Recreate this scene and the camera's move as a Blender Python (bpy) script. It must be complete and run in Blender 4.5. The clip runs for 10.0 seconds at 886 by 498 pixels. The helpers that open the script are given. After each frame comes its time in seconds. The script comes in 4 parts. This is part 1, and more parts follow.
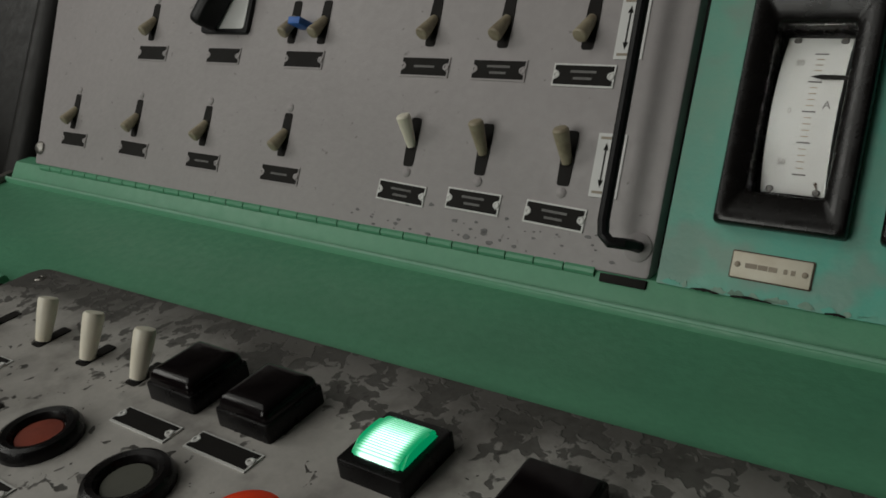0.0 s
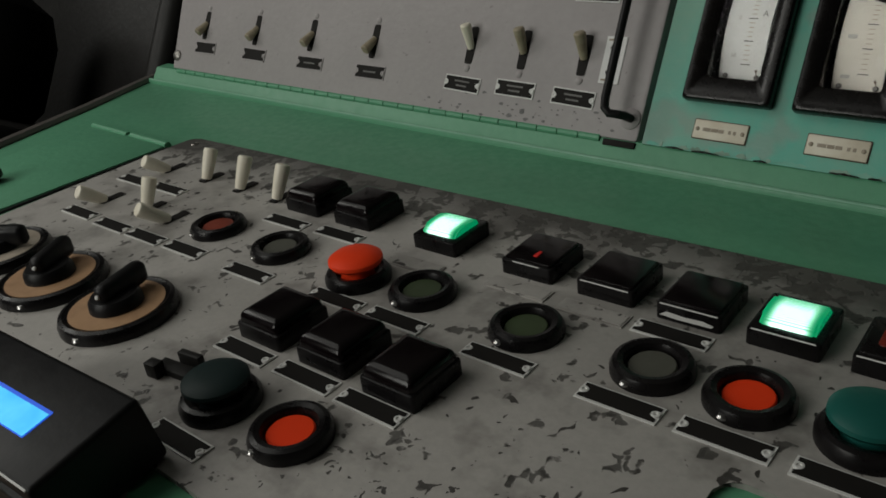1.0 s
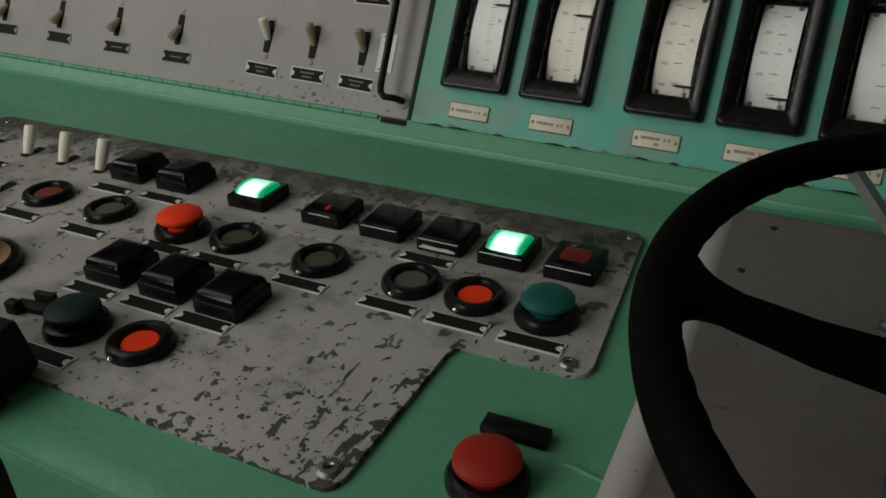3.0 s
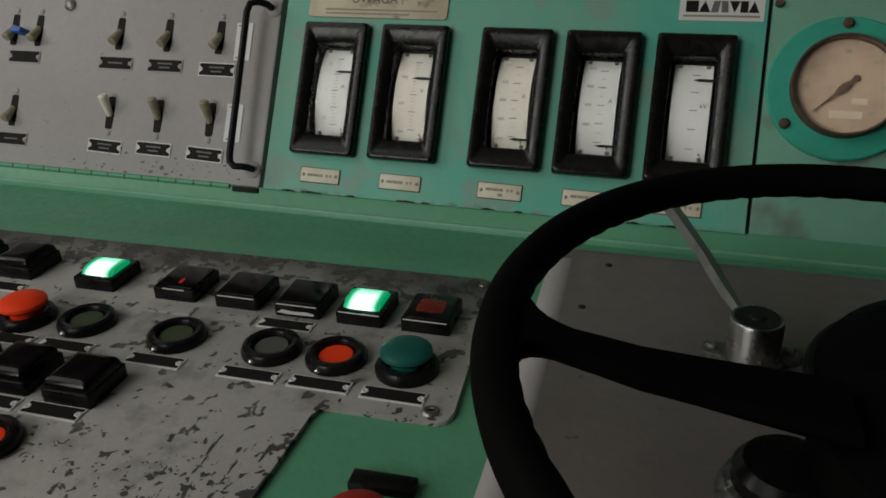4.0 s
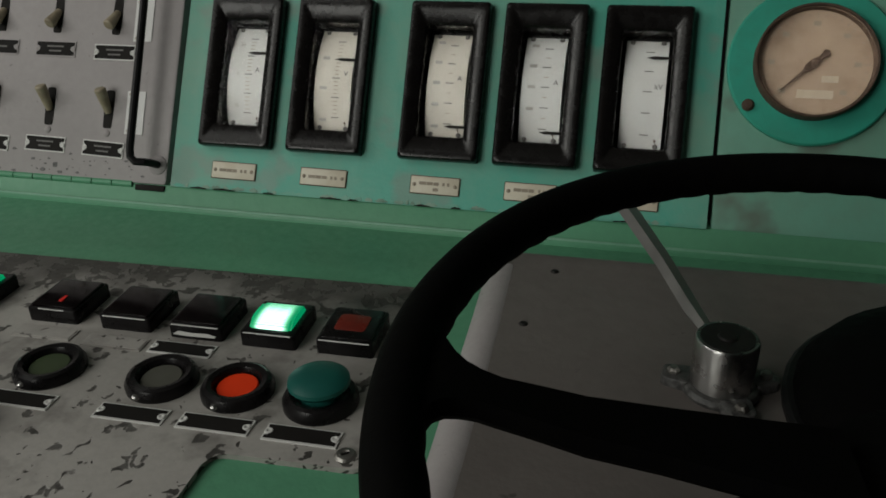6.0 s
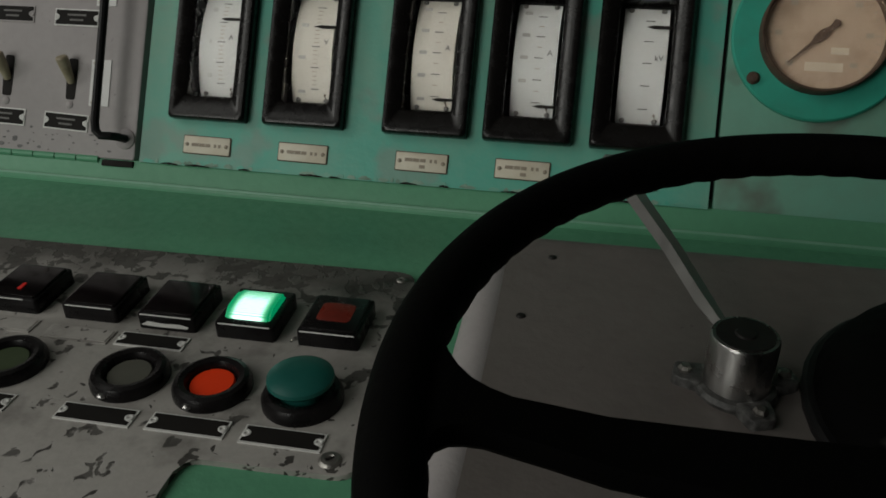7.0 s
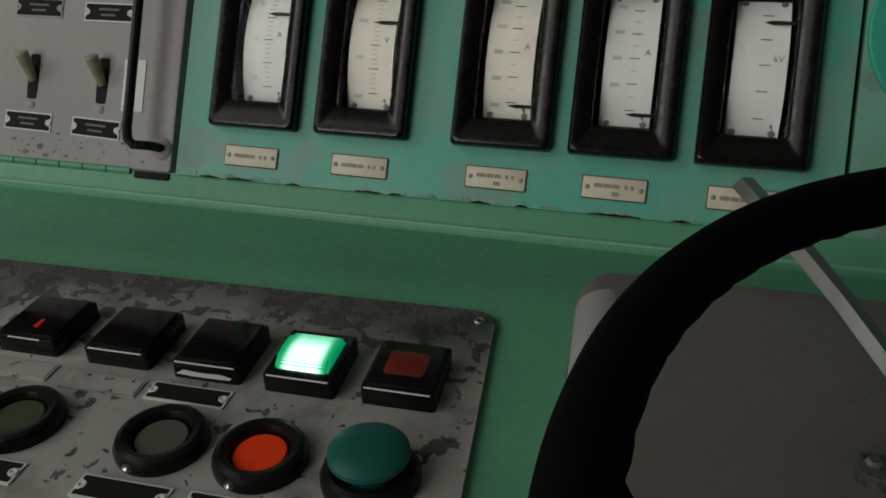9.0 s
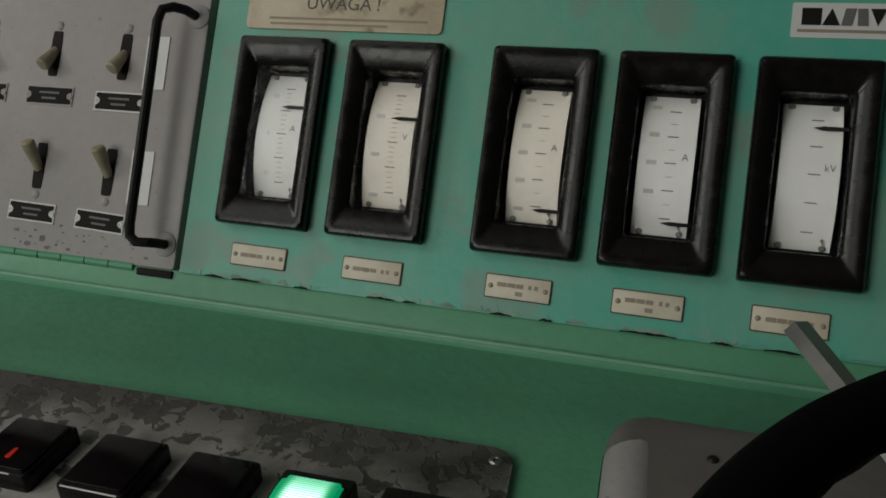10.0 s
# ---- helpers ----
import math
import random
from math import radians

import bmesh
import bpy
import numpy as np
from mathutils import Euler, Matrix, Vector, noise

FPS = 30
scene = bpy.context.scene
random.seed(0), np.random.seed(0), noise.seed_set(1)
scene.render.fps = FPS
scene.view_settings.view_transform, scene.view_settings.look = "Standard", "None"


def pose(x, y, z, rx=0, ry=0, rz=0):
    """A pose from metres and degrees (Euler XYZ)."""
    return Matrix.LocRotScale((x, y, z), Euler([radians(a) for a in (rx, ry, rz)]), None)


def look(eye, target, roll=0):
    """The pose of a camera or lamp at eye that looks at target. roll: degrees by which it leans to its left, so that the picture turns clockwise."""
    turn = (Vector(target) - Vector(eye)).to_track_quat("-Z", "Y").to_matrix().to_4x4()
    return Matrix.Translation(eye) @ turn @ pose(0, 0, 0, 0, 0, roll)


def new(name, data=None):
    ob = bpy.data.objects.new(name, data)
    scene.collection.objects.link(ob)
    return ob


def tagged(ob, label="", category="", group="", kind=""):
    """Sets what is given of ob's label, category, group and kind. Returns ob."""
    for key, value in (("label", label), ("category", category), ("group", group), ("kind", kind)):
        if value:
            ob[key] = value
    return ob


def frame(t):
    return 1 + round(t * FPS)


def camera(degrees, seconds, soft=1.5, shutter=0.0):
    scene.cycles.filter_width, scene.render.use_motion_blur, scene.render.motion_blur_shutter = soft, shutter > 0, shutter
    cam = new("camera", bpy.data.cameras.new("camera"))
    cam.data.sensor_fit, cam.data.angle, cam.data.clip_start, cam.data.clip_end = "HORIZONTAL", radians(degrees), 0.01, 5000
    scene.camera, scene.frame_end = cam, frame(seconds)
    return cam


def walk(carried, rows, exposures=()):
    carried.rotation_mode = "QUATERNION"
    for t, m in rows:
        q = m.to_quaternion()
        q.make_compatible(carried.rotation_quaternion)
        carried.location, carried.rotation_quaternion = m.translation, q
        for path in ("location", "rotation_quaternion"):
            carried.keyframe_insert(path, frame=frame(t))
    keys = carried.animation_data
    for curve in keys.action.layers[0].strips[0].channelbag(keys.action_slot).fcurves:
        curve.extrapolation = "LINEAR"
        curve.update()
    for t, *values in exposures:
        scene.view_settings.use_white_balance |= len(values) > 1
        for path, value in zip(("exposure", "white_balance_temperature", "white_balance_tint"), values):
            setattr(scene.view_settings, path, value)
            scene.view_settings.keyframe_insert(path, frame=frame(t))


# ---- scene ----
cam = camera(57.0, 10.0, soft=1.7)
PATH = [
    (0.0, 0.1707, -0.4477, 1.1953, 75.79, -0.95, 35.95),
    (0.5, 0.2447, -0.5271, 1.1855, 74.36, -1.29, 39.59),
    (1.0, 0.3106, -0.6099, 1.1828, 71.82, -1.51, 40.8),
    (1.5, 0.3449, -0.6673, 1.194, 70.82, -1.88, 40.55),
    (2.0, 0.372, -0.7025, 1.201, 71.09, -3.14, 36.64),
    (3.5, 0.413, -0.7375, 1.2147, 72.36, -3.36, 22.07),
    (4.0, 0.4206, -0.742, 1.2169, 75.53, -2.0, 17.09),
    (4.5, 0.4235, -0.7257, 1.2183, 76.25, -1.65, 15.1),
    (5.0, 0.4275, -0.7002, 1.2147, 76.23, -1.1, 15.56),
    (5.5, 0.4245, -0.6854, 1.2117, 76.17, -1.46, 14.42),
    (6.0, 0.4197, -0.654, 1.2102, 74.59, -1.53, 13.98),
    (7.5, 0.3935, -0.6084, 1.2093, 72.22, -2.33, 11.86),
    (8.0, 0.383, -0.5882, 1.2063, 72.66, -2.64, 11.63),
    (8.5, 0.3731, -0.5575, 1.202, 72.76, -2.44, 11.54),
    (9.0, 0.3549, -0.5421, 1.2024, 72.32, -1.84, 14.83),
    (9.5, 0.3503, -0.5134, 1.2141, 75.14, -2.16, 16.31),
    (10.0, 0.3489, -0.4899, 1.2267, 76.07, -2.27, 17.21),
]
walk(cam, [(t, pose(x, y, z, rx, ry, rz)) for t, x, y, z, rx, ry, rz in PATH], exposures=[(0.0, -0.31), (1.0, -0.26), (2.0, -0.17), (3.5, -0.08), (4.5, -0.03), (5.5, -0.03), (7.5, -0.32), (8.5, -0.32), (9.0, -0.15), (10.0, -0.15)])

# frames of reference: PANEL is the upright instrument board leaning back, DESK the sloping top below it
PANEL = pose(0, 0, 1.06, -18)
DESK = PANEL @ pose(0, -0.2282, -0.1465, 30) @ pose(0, 0, -0.004)
SKEW = 1.5

# ---- light ----
world = bpy.data.worlds.new("cab_world")
scene.world = world
world.use_nodes = True
bg = world.node_tree.nodes["Background"]
bg.inputs["Color"].default_value = (0.55, 0.6, 0.7, 1)
bg.inputs["Strength"].default_value = 0.05


def area_lamp(name, eye, target, sx, sy, power, color):
    data = bpy.data.lights.new(name, "AREA")
    data.shape, data.size, data.size_y, data.energy, data.color = "RECTANGLE", sx, sy, power, color
    ob = new(name, data)
    ob.matrix_world = look(eye, target)
    return ob


area_lamp("side_window_daylight", (-2.22, -1.30, 2.12), (0.10, -0.15, 1.05), 0.85, 0.80, 9.0, (1.0, 0.995, 0.93))
# overhead fill added to brighten the desk top; no such source is known
area_lamp("overhead_fill_light", (-1.20, -1.15, 2.52), (0.10, -0.20, 1.00), 1.6, 1.2, 8.0, (1.0, 0.995, 0.92))
# unseen source behind to the left, placed from the meter bezel highlights
area_lamp("rear_left_light", (-0.68, -1.94, 1.42), (0.0, -0.05, 1.12), 0.85, 0.9, 11.6, (1.0, 1.0, 0.93))


# ---- materials ----
def nodes_of(name):
    m = bpy.data.materials.new(name)
    m.use_nodes = True
    return m, m.node_tree.nodes, m.node_tree.links, m.node_tree.nodes["Principled BSDF"]


def rgba(c):
    return (*c, 1.0)


def noise_fac(n, l, vec, scale, detail=4.0, rough=0.6, lo=0.4, hi=0.6):
    t = n.new("ShaderNodeTexNoise")
    t.inputs["Scale"].default_value, t.inputs["Detail"].default_value, t.inputs["Roughness"].default_value = scale, detail, rough
    l.new(vec, t.inputs["Vector"])
    r = n.new("ShaderNodeMapRange")
    r.inputs["From Min"].default_value, r.inputs["From Max"].default_value = lo, hi
    l.new(t.outputs["Fac"], r.inputs["Value"])
    return r.outputs["Result"]


def blend(n, l, fac, a, b):
    m = n.new("ShaderNodeMix")
    m.data_type = "RGBA"
    l.new(fac, m.inputs["Factor"])
    for sock, v in ((m.inputs["A"], a), (m.inputs["B"], b)):
        if isinstance(v, tuple):
            sock.default_value = rgba(v)
        else:
            l.new(v, sock)
    return m.outputs["Result"]


def maths(n, l, op, a, b):
    m = n.new("ShaderNodeMath")
    m.operation = op
    for i, v in enumerate((a, b)):
        if isinstance(v, (int, float)):
            m.inputs[i].default_value = v
        else:
            l.new(v, m.inputs[i])
    return m.outputs["Value"]


def coords(n, l):
    tc = n.new("ShaderNodeTexCoord")
    info = n.new("ShaderNodeObjectInfo")
    add = n.new("ShaderNodeVectorMath")
    l.new(tc.outputs["Object"], add.inputs[0])
    l.new(maths(n, l, "MULTIPLY", info.outputs["Random"], 7.0), add.inputs[1])
    return add.outputs["Vector"], tc.outputs["Object"]


def paint(name, col, dirt, rough=0.45, spread=0.5, fine=90.0, bump=0.15, metal=0.0, big=6.0, gloss=0.5, patch=None, patches=(13.0, 0.60, 0.66, 0.75)):
    """Painted, moulded or metal surface with broad stains, fine grain and a slight relief."""
    m, n, l, p = nodes_of(name)
    vec, _ = coords(n, l)
    stain = noise_fac(n, l, vec, big, 6.0, 0.65, 0.42, 0.75)
    grain = noise_fac(n, l, vec, fine, 3.0, 0.6, 0.3, 0.8)
    f = maths(n, l, "MULTIPLY", stain, spread)
    c = blend(n, l, f, col, dirt)
    c = blend(n, l, maths(n, l, "MULTIPLY", grain, 0.25), c, dirt)
    if patch:
        c = blend(n, l, maths(n, l, "MULTIPLY", noise_fac(n, l, vec, patches[0], 3.0, 0.5, patches[1], patches[2]), patches[3]), c, patch)
    l.new(c, p.inputs["Base Color"])
    r = maths(n, l, "ADD", maths(n, l, "MULTIPLY", grain, 0.18), rough - 0.08)
    l.new(r, p.inputs["Roughness"])
    p.inputs["Metallic"].default_value = metal
    p.inputs["Specular IOR Level"].default_value = gloss
    b = n.new("ShaderNodeBump")
    b.inputs["Strength"].default_value, b.inputs["Distance"].default_value = bump, 0.002
    l.new(grain, b.inputs["Height"])
    l.new(b.outputs["Normal"], p.inputs["Normal"])
    return m


def glow(name, col, strength):
    m, n, l, p = nodes_of(name)
    p.inputs["Base Color"].default_value = rgba(col)
    p.inputs["Emission Color"].default_value = rgba(col)
    p.inputs["Emission Strength"].default_value = strength
    return m


GREEN = paint("desk_green_paint", (0.118, 0.355, 0.208), (0.07, 0.225, 0.135), 0.42, 0.45, 120, 0.10, gloss=0.4)
GREEN_GLINT = paint("green_bead_highlight", (0.24, 0.47, 0.34), (0.14, 0.36, 0.23), 0.40, 0.7, 120, 0.08, big=30)
TEAL = paint("panel_green_paint", (0.095, 0.455, 0.350), (0.235, 0.435, 0.330), 0.45, 1.0, 90, 0.12, big=9, gloss=0.4, patch=(0.25, 0.33, 0.28), patches=(19.0, 0.58, 0.66, 0.6))
TEAL_OLD = paint("chipped_green_paint", (0.27, 0.43, 0.34), (0.13, 0.24, 0.18), 0.6, 0.8, 60, 0.3, big=60)
TEAL_DARK = paint("flange_green_paint", (0.05, 0.46, 0.335), (0.05, 0.27, 0.19), 0.4, 0.6, 90, 0.1, big=18)
TEAL_STAIN = paint("stained_green_paint", (0.165, 0.415, 0.31), (0.17, 0.31, 0.235), 0.5, 0.9, 90, 0.15, big=11, gloss=0.3, patch=(0.13, 0.145, 0.12), patches=(17.0, 0.56, 0.66, 0.7))
PALE_INK = paint("pale_worn_print", (0.33, 0.32, 0.30), (0.45, 0.43, 0.40), 0.6, 0.7, 200, 0.0)
GREY = paint("switch_panel_grey_paint", (0.402, 0.372, 0.373), (0.29, 0.268, 0.268), 0.5, 0.5, 140, 0.10, gloss=0.35, patch=(0.15, 0.14, 0.13), patches=(150.0, 0.70, 0.74, 0.6))
# HOUSING is darker than the real paint: shade on the housing is mixed in
HOUSING = paint("housing_grey_shaded", (0.158, 0.141, 0.132), (0.096, 0.084, 0.078), 0.42, 0.6, 90, 0.12, gloss=0.3, patch=(0.05, 0.045, 0.04), patches=(70.0, 0.70, 0.74, 0.7))
BLACK = paint("black_plastic", (0.008, 0.008, 0.009), (0.016, 0.015, 0.014), 0.42, 0.5, 120, 0.06, gloss=0.2)
BLACK_GLOSS = paint("glossy_black_bakelite", (0.005, 0.0045, 0.005), (0.012, 0.010, 0.010), 0.30, 0.5, 80, 0.02, gloss=0.24)
BEZEL = paint("black_meter_bezel", (0.006, 0.0052, 0.0052), (0.011, 0.0095, 0.009), 0.27, 0.5, 90, 0.004, gloss=0.3)
RUBBER = paint("matt_black_rim", (0.003, 0.003, 0.003), (0.005, 0.0048, 0.0045), 0.68, 0.5, 120, 0.1, gloss=0.04)
DARK_LENS = paint("dark_lamp_lens", (0.004, 0.0025, 0.003), (0.008, 0.005, 0.005), 0.19, 0.4, 60, 0.012, gloss=0.26)
RED_LENS = paint("dull_red_lamp_lens", (0.20, 0.022, 0.012), (0.07, 0.011, 0.008), 0.3, 0.6, 60, 0.05, big=60)
CREAM = paint("aged_cream_plastic", (0.90, 0.86, 0.74), (0.68, 0.57, 0.38), 0.4, 0.35, 60, 0.08, big=25)
AGED = paint("yellowed_lever", (0.40, 0.345, 0.245), (0.15, 0.115, 0.07), 0.5, 0.75, 60, 0.08, big=90)
PAPER = paint("meter_scale_paper", (0.55, 0.56, 0.545), (0.46, 0.455, 0.43), 0.6, 0.4, 40, 0.02, big=20)
PAPER_WARM = paint("yellowed_meter_scale_paper", (0.56, 0.535, 0.475), (0.47, 0.435, 0.365), 0.6, 0.4, 40, 0.02, big=20)
INK_MID = paint("greyed_scale_ink", (0.12, 0.115, 0.11), (0.21, 0.20, 0.19), 0.7, 0.6, 200, 0.0, gloss=0.15)
DIAL_PALE = paint("rubbed_dial_patch", (0.56, 0.49, 0.39), (0.42, 0.33, 0.24), 0.5, 0.8, 90, 0.02, big=60)
TAG = paint("ivory_label_plastic", (0.74, 0.69, 0.57), (0.52, 0.42, 0.29), 0.5, 0.6, 70, 0.08, big=40)
SIGN = paint("stained_sign_board", (0.66, 0.58, 0.42), (0.40, 0.31, 0.20), 0.55, 0.9, 70, 0.1, big=22, patch=(0.22, 0.17, 0.11), patches=(48.0, 0.58, 0.66, 0.7))
INK = paint("dark_ink", (0.012, 0.011, 0.010), (0.03, 0.026, 0.024), 0.7, 0.4, 90, 0.0, gloss=0.15)
INK_SOFT = paint("faded_ink", (0.30, 0.25, 0.19), (0.42, 0.36, 0.28), 0.6, 0.7, 200, 0.0)
WHITE = paint("white_sticker", (0.72, 0.72, 0.71), (0.60, 0.59, 0.57), 0.45, 0.3, 60, 0.03)
EDGE = paint("label_pale_edge", (0.74, 0.74, 0.72), (0.48, 0.47, 0.45), 0.45, 0.4, 100, 0.1)
CHROME = paint("brushed_steel", (0.60, 0.59, 0.58), (0.45, 0.44, 0.42), 0.30, 0.4, 60, 0.01, metal=1.0)
STEEL_DULL = paint("dull_steel", (0.36, 0.35, 0.33), (0.15, 0.13, 0.11), 0.42, 0.7, 160, 0.2, metal=0.9)
ORANGE = paint("orange_red_button_plastic", (0.96, 0.062, 0.014), (0.80, 0.045, 0.010), 0.45, 0.4, 60, 0.03, gloss=0.12)
RED_CAP = paint("red_mushroom_plastic", (0.38, 0.026, 0.015), (0.20, 0.014, 0.010), 0.45, 0.5, 60, 0.05, gloss=0.2)
DULL_RED = paint("dirty_red_button", (0.26, 0.045, 0.022), (0.09, 0.02, 0.014), 0.5, 0.7, 60, 0.05, big=40)
MOSS = paint("dark_green_button", (0.050, 0.075, 0.032), (0.030, 0.035, 0.022), 0.5, 0.6, 60, 0.05)
DIRTY_GREY = paint("dirty_grey_button", (0.105, 0.105, 0.085), (0.055, 0.055, 0.045), 0.5, 0.6, 60, 0.05)
PETROL = paint("petrol_green_mushroom_plastic", (0.012, 0.115, 0.095), (0.008, 0.065, 0.058), 0.38, 0.4, 60, 0.04, gloss=0.3)
PETROL_DARK = paint("dark_petrol_mushroom_plastic", (0.008, 0.020, 0.020), (0.012, 0.025, 0.023), 0.55, 0.4, 60, 0.04, gloss=0.2)
TAN = paint("tan_scale_ring", (0.50, 0.30, 0.165), (0.30, 0.17, 0.09), 0.5, 0.6, 60, 0.06, big=30)
IVORY_RING = paint("ivory_scale_ring", (0.50, 0.44, 0.36), (0.33, 0.26, 0.19), 0.5, 0.6, 60, 0.06, big=30)
WOOD = paint("brown_varnished_wood", (0.34, 0.165, 0.070), (0.17, 0.078, 0.034), 0.4, 0.8, 40, 0.15, big=14)
DIAL = paint("yellowed_dial_face", (0.46, 0.345, 0.25), (0.25, 0.165, 0.11), 0.5, 0.8, 50, 0.03, big=26)
ARM = paint("worn_steel_bar", (0.36, 0.352, 0.34), (0.20, 0.193, 0.18), 0.36, 0.6, 70, 0.04, metal=0.8)
CHIPPED = paint("chipped_pale_paint", (0.012, 0.011, 0.011), (0.50, 0.50, 0.48), 0.5, 0.0, 220, 0.2, big=70, patch=(0.30, 0.30, 0.285), patches=(85.0, 0.63, 0.66, 0.8))
RUST = paint("rusty_screw", (0.12, 0.075, 0.05), (0.05, 0.03, 0.025), 0.7, 0.8, 200, 0.4, big=60)
CAB = paint("dark_cab_lining", (0.016, 0.015, 0.014), (0.009, 0.008, 0.008), 0.6, 0.6, 60, 0.15, big=3, gloss=0.2)
CEIL = paint("pale_cab_lining", (0.55, 0.55, 0.52), (0.40, 0.39, 0.36), 0.6, 0.5, 60, 0.1, big=3)
FLOOR = paint("cab_floor_rubber", (0.06, 0.055, 0.05), (0.03, 0.028, 0.025), 0.7, 0.6, 60, 0.2, big=3)
DARK_METAL = paint("dark_grey_metal", (0.016, 0.015, 0.014), (0.008, 0.008, 0.007), 0.5, 0.6, 90, 0.15, metal=0.1, gloss=0.3)
CHIP = paint("bare_chipped_primer", (0.16, 0.155, 0.155), (0.10, 0.095, 0.095), 0.6, 0.6, 200, 0.1)
BLUE = paint("blue_tape", (0.03, 0.16, 0.55), (0.02, 0.10, 0.40), 0.5, 0.3, 90, 0.05)
RED_SPOT = glow("red_indicator_glow", (0.55, 0.015, 0.010), 0.12)
FADED = paint("faded_grey_lettering", (0.20, 0.195, 0.19), (0.08, 0.075, 0.07), 0.6, 0.6, 200, 0.0, gloss=0.2)


def worn_plate():
    """Grey paint scratched down to dark primer: a worn, darker band at the rear edge and a field of flakes near the
    front.
    """
    m, n, l, p = nodes_of("worn_grey_plate_paint")
    vec, loc = coords(n, l)
    sep = n.new("ShaderNodeSeparateXYZ")
    l.new(loc, sep.inputs[0])

    def ramp(sock, a, b):
        r = n.new("ShaderNodeMapRange")
        r.inputs["From Min"].default_value, r.inputs["From Max"].default_value = a, b
        l.new(sock, r.inputs["Value"])
        return r.outputs["Result"]

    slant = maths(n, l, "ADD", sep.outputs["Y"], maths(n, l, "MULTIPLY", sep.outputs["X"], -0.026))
    rear = maths(n, l, "MULTIPLY", ramp(slant, 0.060, 0.150), 0.185)
    front = maths(n, l, "MULTIPLY", maths(n, l, "MULTIPLY", ramp(slant, -0.055, -0.13), ramp(sep.outputs["X"], -0.02, 0.13)), 0.062)
    rim = maths(n, l, "MULTIPLY", ramp(sep.outputs["X"], 0.195, 0.215), ramp(slant, -0.02, -0.05))
    rim = maths(n, l, "MULTIPLY", rim, 0.15)
    brink = maths(n, l, "MULTIPLY", ramp(slant, -0.172, -0.181), 0.16)
    bias = maths(n, l, "ADD", maths(n, l, "ADD", front, rim), brink)
    tex = n.new("ShaderNodeTexNoise")
    tex.inputs["Scale"].default_value, tex.inputs["Detail"].default_value, tex.inputs["Roughness"].default_value = 118.0, 2.0, 0.5
    tex.inputs["Distortion"].default_value = 0.5
    l.new(vec, tex.inputs["Vector"])
    patch = n.new("ShaderNodeTexNoise")
    patch.inputs["Scale"].default_value, patch.inputs["Detail"].default_value = 42.0, 5.0
    l.new(vec, patch.inputs["Vector"])
    v = maths(n, l, "ADD", tex.outputs["Fac"], maths(n, l, "MULTIPLY", patch.outputs["Fac"], 0.35))
    worn = maths(n, l, "MULTIPLY", ramp(maths(n, l, "ADD", maths(n, l, "ADD", maths(n, l, "MULTIPLY", tex.outputs["Fac"], 0.70), patch.outputs["Fac"]), rear), 0.995, 1.035), 0.85)
    chips = maths(n, l, "MAXIMUM", worn, ramp(maths(n, l, "ADD", v, bias), 0.860, 0.876))
    fleck = n.new("ShaderNodeTexNoise")
    fleck.inputs["Scale"].default_value, fleck.inputs["Detail"].default_value = 190.0, 2.0
    l.new(vec, fleck.inputs["Vector"])
    flecks = ramp(maths(n, l, "ADD", fleck.outputs["Fac"], maths(n, l, "MULTIPLY", front, 1.9)), 0.748, 0.768)
    chips = maths(n, l, "MAXIMUM", chips, flecks)
    lean = n.new("ShaderNodeMapping")
    lean.inputs["Rotation"].default_value, lean.inputs["Scale"].default_value = (0.0, 0.0, 0.22), (120.0, 26.0, 1.0)
    l.new(loc, lean.inputs["Vector"])
    scrape = n.new("ShaderNodeTexNoise")
    scrape.inputs["Scale"].default_value, scrape.inputs["Detail"].default_value = 1.0, 4.0
    l.new(lean.outputs["Vector"], scrape.inputs["Vector"])
    where = maths(n, l, "MULTIPLY", ramp(sep.outputs["X"], 0.06, 0.17), ramp(slant, -0.045, -0.09))
    scrapes = ramp(maths(n, l, "ADD", scrape.outputs["Fac"], maths(n, l, "MULTIPLY", where, 0.17)), 0.745, 0.765)
    chips = maths(n, l, "MAXIMUM", chips, scrapes)
    stain = noise_fac(n, l, vec, 11.0, 6.0, 0.65, 0.45, 0.75)
    grain = noise_fac(n, l, vec, 220.0, 3.0, 0.6, 0.3, 0.8)
    c = blend(n, l, maths(n, l, "MULTIPLY", stain, 0.5), (0.435, 0.415, 0.39), (0.28, 0.262, 0.24))
    c = blend(n, l, maths(n, l, "MULTIPLY", grain, 0.25), c, (0.22, 0.21, 0.20))
    # darkens towards the rear edge, its border broken up by the stain noise
    rear_dark = maths(n, l, "MULTIPLY", ramp(maths(n, l, "ADD", slant, maths(n, l, "MULTIPLY", stain, 0.045)), 0.098, 0.152), 0.86)
    c = blend(n, l, rear_dark, c, (0.042, 0.038, 0.034))
    smudge = noise_fac(n, l, vec, 24.0, 4.0, 0.6, 0.52, 0.72)
    c = blend(n, l, maths(n, l, "MULTIPLY", smudge, 0.7), c, (0.11, 0.10, 0.09))
    dark = blend(n, l, grain, (0.040, 0.036, 0.032), (0.085, 0.08, 0.074))
    l.new(blend(n, l, chips, c, dark), p.inputs["Base Color"])
    l.new(maths(n, l, "SUBTRACT", 0.5, maths(n, l, "MULTIPLY", chips, -0.12)), p.inputs["Roughness"])
    b = n.new("ShaderNodeBump")
    b.inputs["Strength"].default_value, b.inputs["Distance"].default_value = 0.5, 0.001
    l.new(maths(n, l, "SUBTRACT", maths(n, l, "MULTIPLY", grain, 0.15), chips), b.inputs["Height"])
